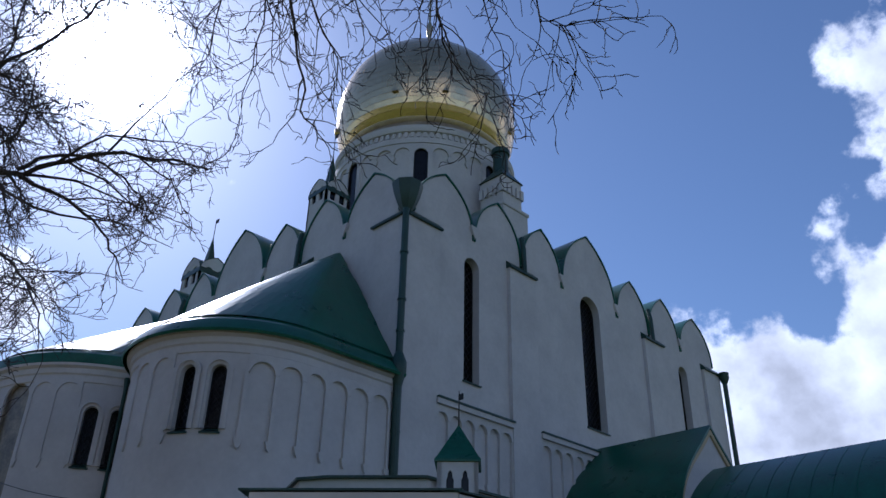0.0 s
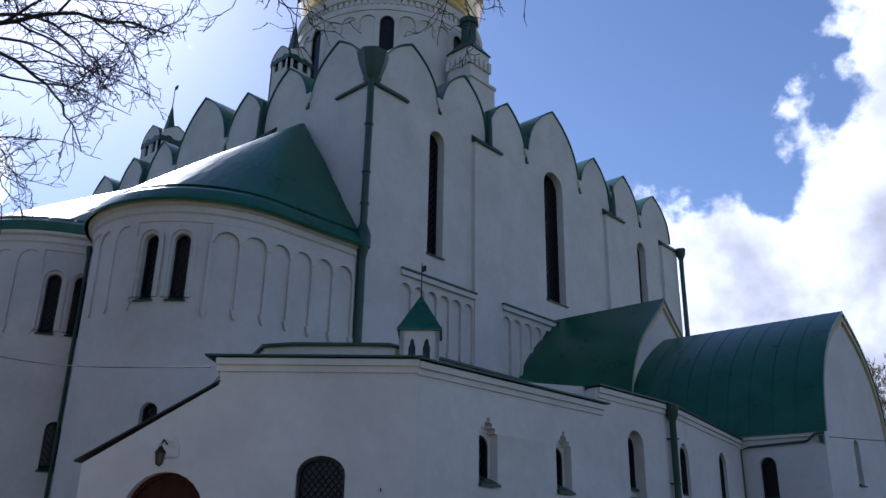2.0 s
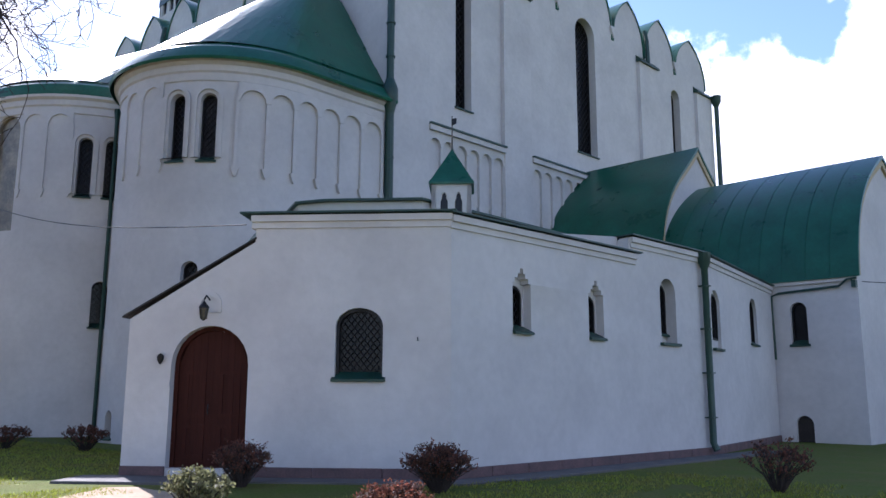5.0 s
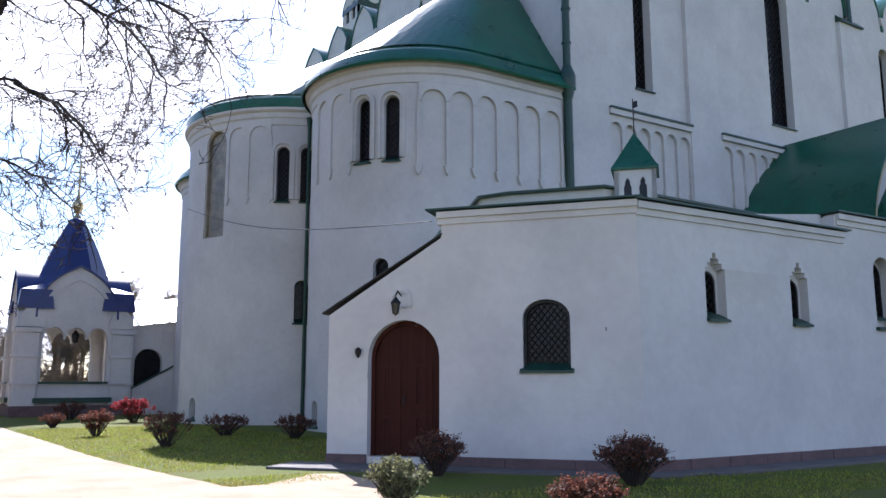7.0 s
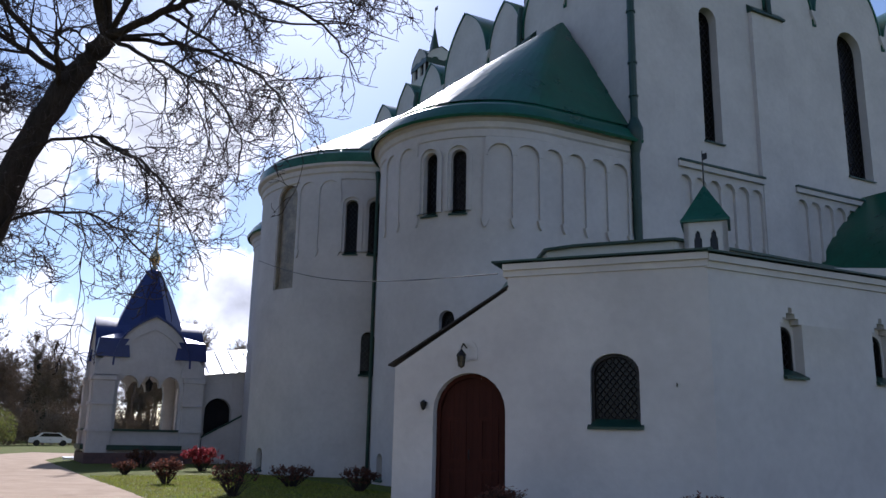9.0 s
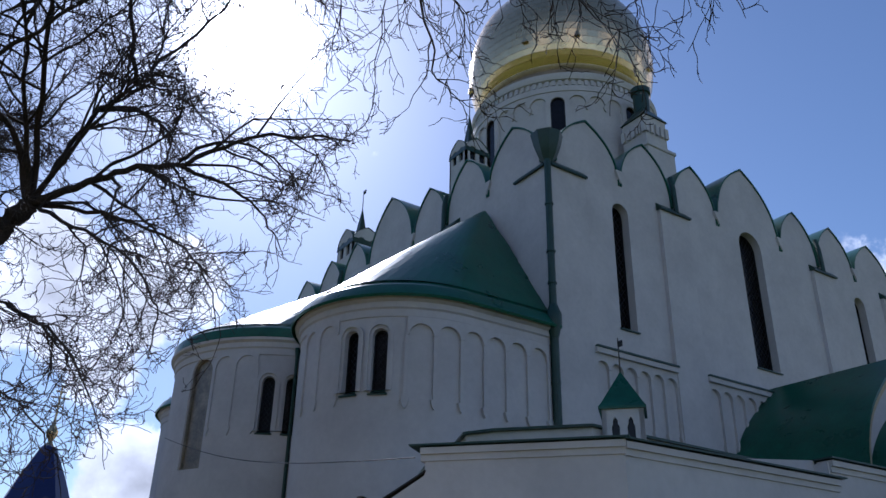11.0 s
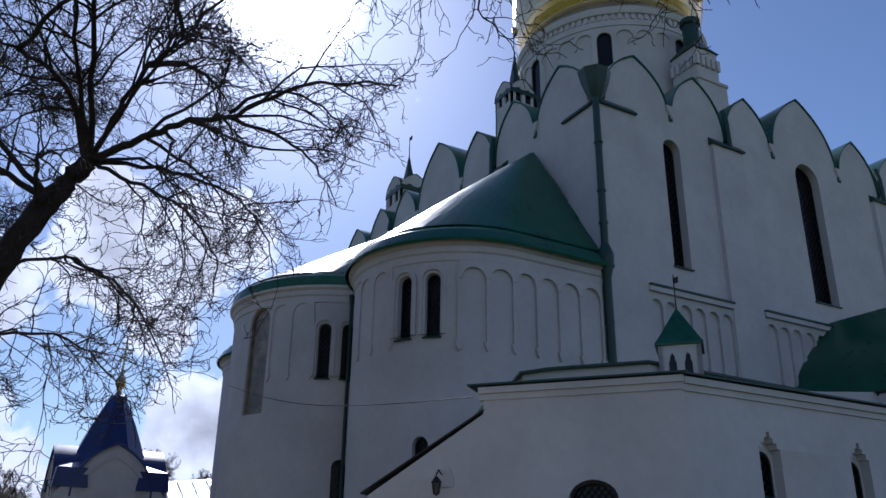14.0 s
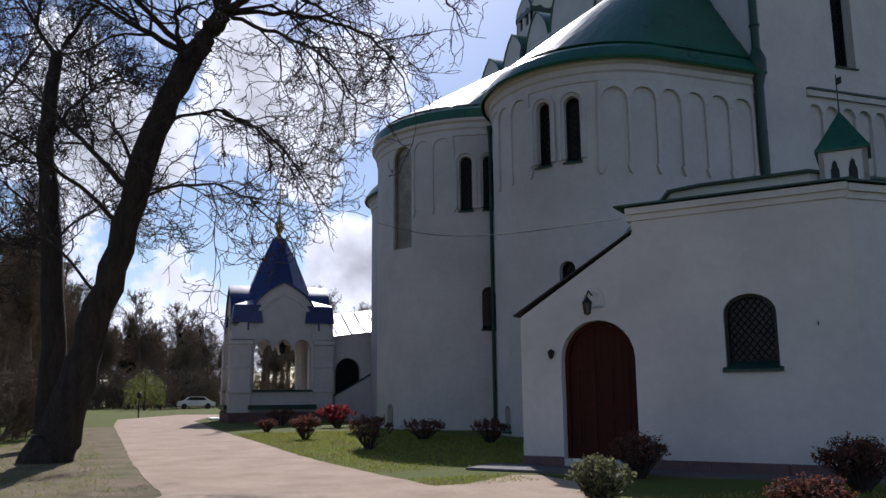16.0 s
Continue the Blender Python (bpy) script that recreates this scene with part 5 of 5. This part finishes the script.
big_tree("old_tree", "old leafless tree with a dark leaning trunk and dense twigs", trunk_a, [0.68, 0.48, 0.36, 0.33, 0.3, 0.28, 0.24], limbs_a, (17, 8.5, 3.9), 51, scale=1.22, shift=-0.1, inside=old_crown, thin=0.0115)
limbs_c = [
    ([(-26.8, -3.3, 12.0), (-26.0, -2.0, 14.0), (-25.2, -0.6, 15.5), (-24.6, 0.8, 16.2)], 0.14),
    ([(-26.8, -3.4, 9.3), (-25.8, -2.2, 10.6), (-25.0, -0.9, 11.2), (-24.5, 0.4, 11.0)], 0.11),
    ([(-26.8, -3.3, 12.0), (-27.2, -4.6, 14.0), (-27.6, -5.8, 16.0)], 0.14),
    ([(-26.8, -3.1, 6.5), (-27.4, -4.6, 8.0), (-27.8, -6.0, 9.0)], 0.1),
    ([(-26.8, -3.1, 6.0), (-26.0, -1.9, 7.0), (-25.4, -0.8, 7.2), (-25.0, 0.2, 6.6)], 0.08),
]
limbs_d = [
    ([(-32.7, -6.6, 10.9), (-32.0, -5.0, 13.5), (-31.2, -3.6, 15.6)], 0.13),
    ([(-32.8, -7.0, 8.0), (-31.8, -5.6, 9.8), (-30.8, -4.2, 10.8), (-30.2, -3.2, 11.0)], 0.12),
    ([(-32.8, -7.1, 6.0), (-32.0, -5.8, 7.0), (-31.2, -4.6, 7.4), (-30.8, -3.6, 7.0)], 0.1),
    ([(-32.7, -6.6, 10.9), (-33.2, -8.0, 13.5), (-33.6, -9.2, 16.0)], 0.13),
    ([(-32.9, -7.2, 4.6), (-32.2, -6.2, 5.4), (-31.6, -5.2, 5.4)], 0.08),
    ([(-32.8, -7.0, 8.0), (-33.6, -8.6, 9.6), (-34.2, -10.0, 10.6)], 0.11),
]
big_tree("bare_tree", "slender leafless tree standing behind the old one", [(-26.9, -2.7, -0.2), (-26.85, -2.8, 3.0), (-26.8, -3.1, 6.4), (-26.8, -3.45, 9.3), (-26.8, -3.3, 12.1)], [0.42, 0.34, 0.29, 0.25, 0.18], limbs_c, (28, 12, 5), 53, scale=1.35, thin=0.013)
big_tree("bare_tree", "leafless tree in the thicket beyond the old one", [(-33.0, -7.4, -0.2), (-33.0, -7.3, 3.0), (-32.8, -7.0, 7.0), (-32.7, -6.6, 11.0)], [0.4, 0.32, 0.26, 0.16], limbs_d, (26, 11, 5), 54, scale=1.3, thin=0.015)
trunk_b = [(-3.5, -6.5, -0.2), (-3.4, -6.2, 1.5), (-3.6, -5.4, 5.0), (-4.0, -4.4, 9.0)]
CROTCH = (-4.0, -4.4, 9.0)
limbs_b = [
    ([CROTCH, (-6.0, 0.0, 14.6), (-8.2, 4.0, 14.9), (-9.2, 4.5, 13.8), (-10.1, 5.3, 12.8), (-11.3, 5.8, 11.3)], 0.1),
    ([CROTCH, (-5.4, 0.6, 14.0), (-7.3, 4.3, 14.1), (-8.5, 4.6, 13.1), (-9.5, 5.7, 11.7), (-10.0, 6.4, 10.7), (-9.9, 7.1, 10.3)], 0.11),
    ([CROTCH, (-5.8, 0.2, 13.8), (-7.5, 3.5, 13.6), (-8.5, 4.9, 12.3), (-8.9, 6.2, 11.2), (-9.3, 6.4, 10.7)], 0.08),
    ([CROTCH, (-4.6, 1.4, 13.2), (-5.8, 4.8, 12.3), (-6.4, 6.0, 11.2), (-6.8, 6.8, 10.4), (-6.6, 7.6, 9.9)], 0.08),
    ([CROTCH, (-4.4, 1.6, 13.4), (-5.7, 5.5, 12.6), (-6.2, 6.7, 11.5), (-6.4, 7.8, 10.6)], 0.07),
    ([CROTCH, (-4.2, 1.8, 13.4), (-5.3, 5.5, 12.2), (-5.3, 6.8, 11.3), (-5.5, 7.4, 10.7), (-5.1, 7.8, 10.7)], 0.07),
]
limbs_b += [
    ([CROTCH, (-4.2, 1.6, 13.6), (-5.6, 5.6, 12.7), (-5.4, 6.8, 12.0), (-4.5, 8.1, 11.4)], 0.07),
    ([CROTCH, (-6.8, -0.2, 15.0), (-9.2, 3.4, 15.4), (-10.5, 3.7, 14.4), (-11.4, 4.0, 13.5), (-12.0, 4.6, 12.7)], 0.09),
    ([CROTCH, (-7.4, -0.6, 15.2), (-10.0, 2.7, 15.7), (-11.4, 3.2, 14.5), (-12.0, 3.5, 13.8), (-12.6, 3.7, 13.2)], 0.09),
    ([CROTCH, (-6.4, 0.0, 14.8), (-8.8, 3.7, 15.1), (-10.0, 4.3, 14.0), (-10.9, 4.8, 13.0), (-11.8, 5.1, 11.9)], 0.09),
    ([CROTCH, (-5.0, 1.0, 13.4), (-6.4, 4.6, 13.2), (-7.5, 4.9, 12.3), (-7.9, 5.5, 11.8), (-7.8, 6.5, 11.3)], 0.08),
    ([CROTCH, (-8.0, -2.0, 14.0), (-12.0, 0.2, 17.2), (-15.9, 0.7, 17.6), (-18.5, 0.4, 17.2), (-21.0, 0.0, 16.5)], 0.62),
    ([CROTCH, (-2.0, -3.0, 13.0), (0.0, -1.0, 15.0)], 0.16),
]
big_tree("overhanging_tree", "leafless tree whose bare twigs hang overhead", trunk_b, [0.55, 0.42, 0.36, 0.32], limbs_b, (13, 5.5, 2.6), 52, droop=-0.05, scale=0.42, thin=0.0095)


# distant bare trees: four kinds, repeated with turns and sizes
def far_tree(seed, h, spread, leaf=None, leaf_n=0):
    rr = random.Random(seed)
    t = thing("bare_tree", (0, 0, 0), "distant leafless tree at the edge of the park", "tree", "trees of the park edge")
    acc = (([], []), ([], []))
    tr = ([], [])
    q = limb(rr, (0, 0, -0.2), (0, 0, 1), h, 0.05, 0.05, 8)
    tube(tr, [tuple(v) for v in q], [0.022 * h * (1 - 0.9 * i / 8) for i in range(9)], 7, False)
    # Trunk and crown share the twig colour paled for haze.
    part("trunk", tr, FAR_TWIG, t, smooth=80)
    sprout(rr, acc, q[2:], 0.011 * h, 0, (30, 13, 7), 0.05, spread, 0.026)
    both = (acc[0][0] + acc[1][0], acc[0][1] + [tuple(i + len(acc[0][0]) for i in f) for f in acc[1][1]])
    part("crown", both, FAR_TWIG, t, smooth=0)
    return t


kinds = [far_tree(61, 14, 1.0), far_tree(62, 12, 1.2), far_tree(63, 16, 0.9)]
rr = random.Random(7)
spots = []
for k in range(240):
    x, y = -rr.uniform(104, 160), rr.uniform(-60, 34)
    spots.append((x, y, rr.uniform(0.6, 0.95)))
for k in range(60):
    spots.append((-rr.uniform(40, 84), -rr.uniform(8, 34), rr.uniform(0.5, 0.85)))
for k in range(16):
    spots.append((rr.uniform(-20, 4), rr.uniform(58, 84), rr.uniform(0.75, 1.0)))
for x, y, s in ((-37, -4.9, 0.6), (-44, -5.4, 0.7), (-52, -6.4, 0.7), (-58, -5.8, 0.6), (-66, -7.2, 0.7), (-75, -7.6, 0.75), (-33, -6.2, 0.55), (-48, -7.5, 0.8)):
    spots.append((x, y, s))
for i, (x, y, s) in enumerate(spots):
    k = kinds[i % 3]
    if i < 3:
        k.location, k.rotation_euler = (x, y, 0), (0, 0, rr.uniform(0, 6.28))
        continue
    copy_thing(k, pose(x, y, 0, 0, 0, rr.uniform(0, 360)) @ Matrix.Scale(s, 4))


rr = random.Random(15)
bush_kind = thing("thicket", (-100, 0, 0), "tangle of bare brown undergrowth below the far trees", "undergrowth", "undergrowth of the park edge")
acc = (([], []), ([], []))
for k in range(9):
    a = rr.uniform(0, 6.28)
    q = limb(rr, (-100 + math.cos(a) * 1.2, math.sin(a) * 1.2, -0.1), (math.cos(a) * 0.5, math.sin(a) * 0.5, 1), rr.uniform(2.2, 3.6), 0.12, 0.0, 6)
    tube(acc[0], [tuple(v) for v in q], [0.05 - 0.006 * i for i in range(7)], 4, False)
    sprout(rr, acc, q, 0.05, 0, (26, 9, 4), 0.0, 1.0, 0.03)
both = (acc[0][0] + acc[1][0], acc[0][1] + [tuple(i + len(acc[0][0]) for i in f) for f in acc[1][1]])
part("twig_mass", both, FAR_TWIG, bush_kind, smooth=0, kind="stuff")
for k in range(60):
    copy_thing(bush_kind, pose(-rr.uniform(106, 140), -34 + 66 * k / 60 + rr.uniform(-1, 1), 0, 0, 0, rr.uniform(0, 360)) @ Matrix.Scale(rr.uniform(0.9, 1.7), 4))
for k in range(26):
    x = -rr.uniform(30, 62)
    copy_thing(bush_kind, pose(x, 0.075 * x - rr.uniform(2.2, 7.0), 0, 0, 0, rr.uniform(0, 360)) @ Matrix.Scale(rr.uniform(0.55, 0.9), 4))


def conifer(x, y, h, seed):
    rr = random.Random(seed)
    t = thing("fir_tree", (x, y, 0), "dark distant fir among bare trees", "tree")
    part("trunk", tube(([], []), [(x, y, 0), (x, y, h)], [0.25, 0.03], 6), BARK, t)
    vs, fs = [], []
    for k in range(5200):
        z = h * (0.08 + 0.92 * rr.random() ** 1.3)
        r = (h - z) * 0.26 * rr.uniform(0.25, 1.0) + 0.1
        a = rr.uniform(0, 6.28)
        c = Vector((x + r * math.cos(a), y + r * math.sin(a), z - 0.2 * r))
        u = Vector((math.cos(a), math.sin(a), -0.35)) * 0.4
        w = Vector((-math.sin(a), math.cos(a), rr.uniform(-0.4, 0.4))) * 0.12
        b = len(vs)
        vs += [tuple(c - u), tuple(c + w), tuple(c + u), tuple(c - w)]
        fs.append((b, b + 1, b + 2, b + 3))
    part("needles", (vs, fs), LEAF_DARK, t, smooth=0)


conifer(-126.0, 4.0, 10.5, 71), conifer(-132.0, -3.0, 13.0, 72), conifer(-124.0, -12.0, 12.0, 75)
rr = random.Random(77)
willow = thing("young_willow", (-95.0, -0.5, 0), "young willow in fresh yellow-green leaf", "tree")
part("trunk", tube(([], []), [(-95, -0.5, 0), (-95, -0.5, 3.5)], [0.16, 0.06], 7), BARK, willow)
vs, fs = [], []
for k in range(2600):
    a, q = rr.uniform(0, 6.28), rr.random() ** 0.5
    c = Vector((-95 + 2.2 * q * math.cos(a), -0.5 + 2.2 * q * math.sin(a), 0.5 + 4.3 * rr.random() ** 0.8 * (1 - 0.5 * q)))
    u = Vector((rr.gauss(0, 1), rr.gauss(0, 1), rr.gauss(0, 1))).normalized() * 0.1
    w = Vector((rr.gauss(0, 1), rr.gauss(0, 1), rr.gauss(0, 1))).normalized() * 0.05
    b = len(vs)
    vs += [tuple(c - u), tuple(c + w), tuple(c + u), tuple(c - w)]
    fs.append((b, b + 1, b + 2, b + 3))
part("foliage", (vs, fs), LEAF_YELLOW, willow, smooth=0)


# ---- chapel porch with a blue roof ----
KX, KY = -50.0, 7.0
chapel = thing("chapel_porch", (KX, KY, 0), "small white open porch with a steep blue tent roof", "porch")
W2, ZE = 2.75, 5.4
for ux, uy, op in ((0, 1, 2), (-1, 0, 1), (0, -1, 2), (1, 0, 1)):
    nx, ny = uy, -ux
    f = flat(KX + nx * W2 - ux * W2, KY + ny * W2 - uy * W2, ux, uy)
    hole = [(W2 - 1.6, 1.75), (W2 + 1.6, 1.75), (W2 + 1.6, 4.0)]
    for c in (W2 + 1.07, W2, W2 - 1.07):
        hole += [(c + 0.5 * math.cos(a), 4.0 + 0.62 * math.sin(a)) for a in [math.pi * k / 8 for k in range(9)]]
    hole += [(W2 - 1.6, 4.0)]
    gab = keel(W2, 3.9, ZE - 0.3, 7.85)
    wall = part("porch_wall", panel([(0, 0), (2 * W2, 0), (2 * W2, ZE - 0.3), (W2 + 1.95, ZE - 0.3)] + gab[1:-1] + [(W2 - 1.95, ZE - 0.3), (0, ZE - 0.3)], [hole], -0.55, 0, f), PLASTER, chapel)
    part("sill", strip(f, W2 - 1.7, W2 + 1.7, -0.6, 0.12, 1.66, 1.78), GREEN_TRIM, wall)
    part("lower_ledge", strip(f, W2 - 1.9, W2 + 1.9, 0.0, 0.35, 0.7, 0.95), GREEN_TRIM, wall)
    part("base", strip(f, -0.15, 2 * W2 + 0.15, 0.0, 0.2, 0, 0.55), PLINTH, wall)
    for s0, s1 in ((-0.1, 0.98), (2 * W2 - 0.98, 2 * W2 + 0.1)):
        part("pier", box(bmesh.new(), s0, s1, 0.0, 0.18, 0.5, 4.3, f, 0.02), PLASTER, wall)
        for z0, z1 in ((1.6, 1.75), (3.0, 3.15), (4.3, 4.55)):
            part("pier_band", box(bmesh.new(), s0 - 0.06, s1 + 0.06, 0.0, 0.26, z0, z1, f, 0.02), PLASTER, wall)
    for c in (0.55, 2 * W2 - 0.55):
        part("side_gable", panel(keel(c, 1.25, ZE - 0.8, ZE + 0.35, 8), [], -0.5, 0.12, f), PLASTER, wall)
    o, i = keel(W2, 3.9, ZE - 0.3, 7.85, grow=0.1), keel(W2, 3.9, ZE - 0.3, 7.85, grow=0.0)
    part("gable_roof", panel(o + i[::-1], [], -W2, 0.15, f), BLUE, wall)
    o, i = keel(W2, 3.3, ZE - 0.1, 7.4), keel(W2, 3.0, ZE - 0.1, 7.15)
    part("gable_moulding", panel(o + i[::-1], [], 0.002, 0.08, f), PLASTER, wall)
# corner roofs
for sx in (-1, 1):
    for sy in (-1, 1):
        x0, y0 = KX + sx * 2.05, KY + sy * 2.05
        vs = [(x0 + u * 0.86, y0 + v * 0.86, ZE + 0.15) for u, v in ((-1, -1), (1, -1), (1, 1), (-1, 1))]
        vs += [(x0 + u * 0.74, y0 + v * 0.74, ZE + 1.15) for u, v in ((-1, -1), (1, -1), (1, 1), (-1, 1))]
        vs += [(KX + sx * 1.2, KY + sy * 1.2, ZE + 1.75)]
        fs = [(k, (k + 1) % 4, 4 + (k + 1) % 4, 4 + k) for k in range(4)] + [(4 + k, 4 + (k + 1) % 4, 8) for k in range(4)] + [(3, 2, 1, 0)]
        part("corner_roof", (vs, fs), BLUE, chapel, smooth=0)
vs, fs = revolve([(2.3, 6.9), (1.95, 7.5), (1.25, 9.2), (0.42, 10.9), (0.25, 11.0)], KX, KY, 8, radians(22.5), radians(382.5))
part("tent_roof", (vs, fs), BLUE, chapel, smooth=0)
part("finial", revolve([(0.25, 11.0), (0.1, 11.25), (0.3, 11.6), (0.32, 11.8), (0.1, 12.2), (0.05, 12.7)], KX, KY, 12), GOLD, chapel)
part("cross", tube(([], []), [(KX, KY, 12.6), (KX, KY, 14.4)], [0.06, 0.05], 6), GOLD, chapel)
for z, h in ((13.7, 0.5), (14.05, 0.28), (13.2, 0.3)):
    part("cross_arm", tube(([], []), [(KX, KY - h, z), (KX, KY + h, z)], [0.05, 0.05], 6), GOLD, chapel)
part("ceiling", box(bmesh.new(), KX - 2.3, KX + 2.3, KY - 2.3, KY + 2.3, 5.0, 5.15), PLASTER, chapel)
part("floor", box(bmesh.new(), KX - 2.7, KX + 2.7, KY - 2.7, KY + 2.7, 0.0, 0.5), STONE, chapel)
hl = thing("hanging_lantern", (KX + 2.4, KY, 3.9), "dark hanging lantern in the porch arch", "lantern")
part("body", revolve([(0.02, 4.5), (0.2, 4.3), (0.22, 4.25), (0.14, 3.85), (0.02, 3.8)], KX + 2.4, KY, 6), IRON, hl, smooth=0)
part("chain", tube(([], []), [(KX + 2.4, KY, 4.45), (KX + 2.4, KY, 5.0)], [0.02, 0.02], 4), IRON, hl)

# covered stair between the porch and the apses
gal = thing("covered_stair", (-49, 12, 0), "white covered stair with a pale metal roof behind the apses", "covered stair")
F_G = flat(-47.6, 9.5, 0.0, 1)
gwall = part("stair_wall", panel([(0, 0), (9, 0), (9, 6.0), (0, 4.8)], [arch(1.35, 1.5, 1.55, 3.6)], -0.5, 0, F_G), PLASTER, gal)
# Dark slab across the open arch imitates the shaded stair behind it.
part("opening", panel(arch(1.35, 1.5, 1.55, 3.6), [], -0.5, -0.4, F_G), GLASS, gwall)
part("stair_parapet", panel([(0.5, 0.0), (3.0, 0.0), (3.0, 2.78), (0.5, 1.38)], [], 0.002, 0.3, F_G), PLASTER, gwall)
part("stair_ledge", panel([(0.45, 1.37), (3.05, 2.82), (3.05, 2.9), (0.45, 1.45)], [], 0.0, 0.35, F_G), GREEN_TRIM, gwall)
bm = bmesh.new()
v = [bm.verts.new(p) for p in ((-47.3, 9.3, 4.75), (-47.3, 18.5, 6.0), (-50.5, 18.5, 7.4), (-50.5, 9.3, 6.3))]
bm.faces.new(v)
bmesh.ops.solidify(bm, geom=bm.faces[:], thickness=0.08)
groof = part("stair_roof", bm, PALE_ROOF, gal)
for k in range(12):
    t = k / 11
    part("standing_seam", tube(([], []), [(-47.3, 9.35 + 9.1 * t, 4.8 + 1.24 * t), (-50.5, 9.35 + 9.1 * t, 6.35 + 1.09 * t)], [0.035, 0.035], 4), PALE_ROOF, groof)
part("side_niche", panel(rect(2.05, 2.6, 3.95, 4.6), [rect(2.12, 2.53, 4.02, 4.53)], 0.0, 0.05, F_G), PLASTER, gwall)

# ---- outbuilding beyond the wing ----
shed = thing("outbuilding", (-5, 43, 0), "low cream outbuilding under a dark overhanging roof", "outbuilding")
part("wall", box(bmesh.new(), -9.6, 6.0, 41.0, 47.0, 0.0, 3.7), CREAM, shed)
part("base_band", box(bmesh.new(), -9.64, 6.04, 40.95, 41.0, 0.6, 1.5), DARK_ROOF, shed)
part("roof", box(bmesh.new(), -10.5, 6.8, 40.0, 48.0, 3.7, 4.1, bevel=0.05), DARK_ROOF, shed)
part("post", tube(([], []), [(-10.15, 40.3, 0.0), (-10.15, 40.3, 3.7)], [0.13, 0.13], 8), GREEN_TRIM, shed)

# ---- far car and lamp post ----
car = thing("parked_car", (-101.0, 5.0, 0), "silver car parked far off by the trees", "car")
f = flat(-99.8, 3.0, 0.0, 1)
part("body", panel([(0, 0.35), (4.2, 0.35), (4.25, 0.75), (3.7, 0.9), (3.0, 1.4), (1.3, 1.42), (0.7, 0.95), (0.05, 0.85)], [], -1.7, 0, f), CAR_PAINT, car)
part("side_glass", panel([(1.0, 0.98), (3.3, 0.98), (2.9, 1.33), (1.4, 1.35)], [], 0.0, 0.02, f), GLASS, car)
for s in (0.8, 3.4):
    for d in (-1.6, -0.05):
        part("wheel", panel([(s + 0.32 * math.cos(a), 0.32 + 0.32 * math.sin(a)) for a in [2 * math.pi * k / 14 for k in range(14)]], [], d - 0.1, d + 0.1, f), RUBBER, car)
post = thing("lamp_post", (-62.0, -0.7, 0), "short dark lamp post on the far lawn", "lamp post")
part("pole", tube(([], []), [(-62, -0.7, 0), (-62, -0.7, 1.35)], [0.05, 0.04], 8), IRON, post)
part("head", revolve([(0.05, 1.35), (0.16, 1.4), (0.2, 1.6), (0.1, 1.75), (0.02, 1.8)], -62, -0.7, 8), IRON, post)
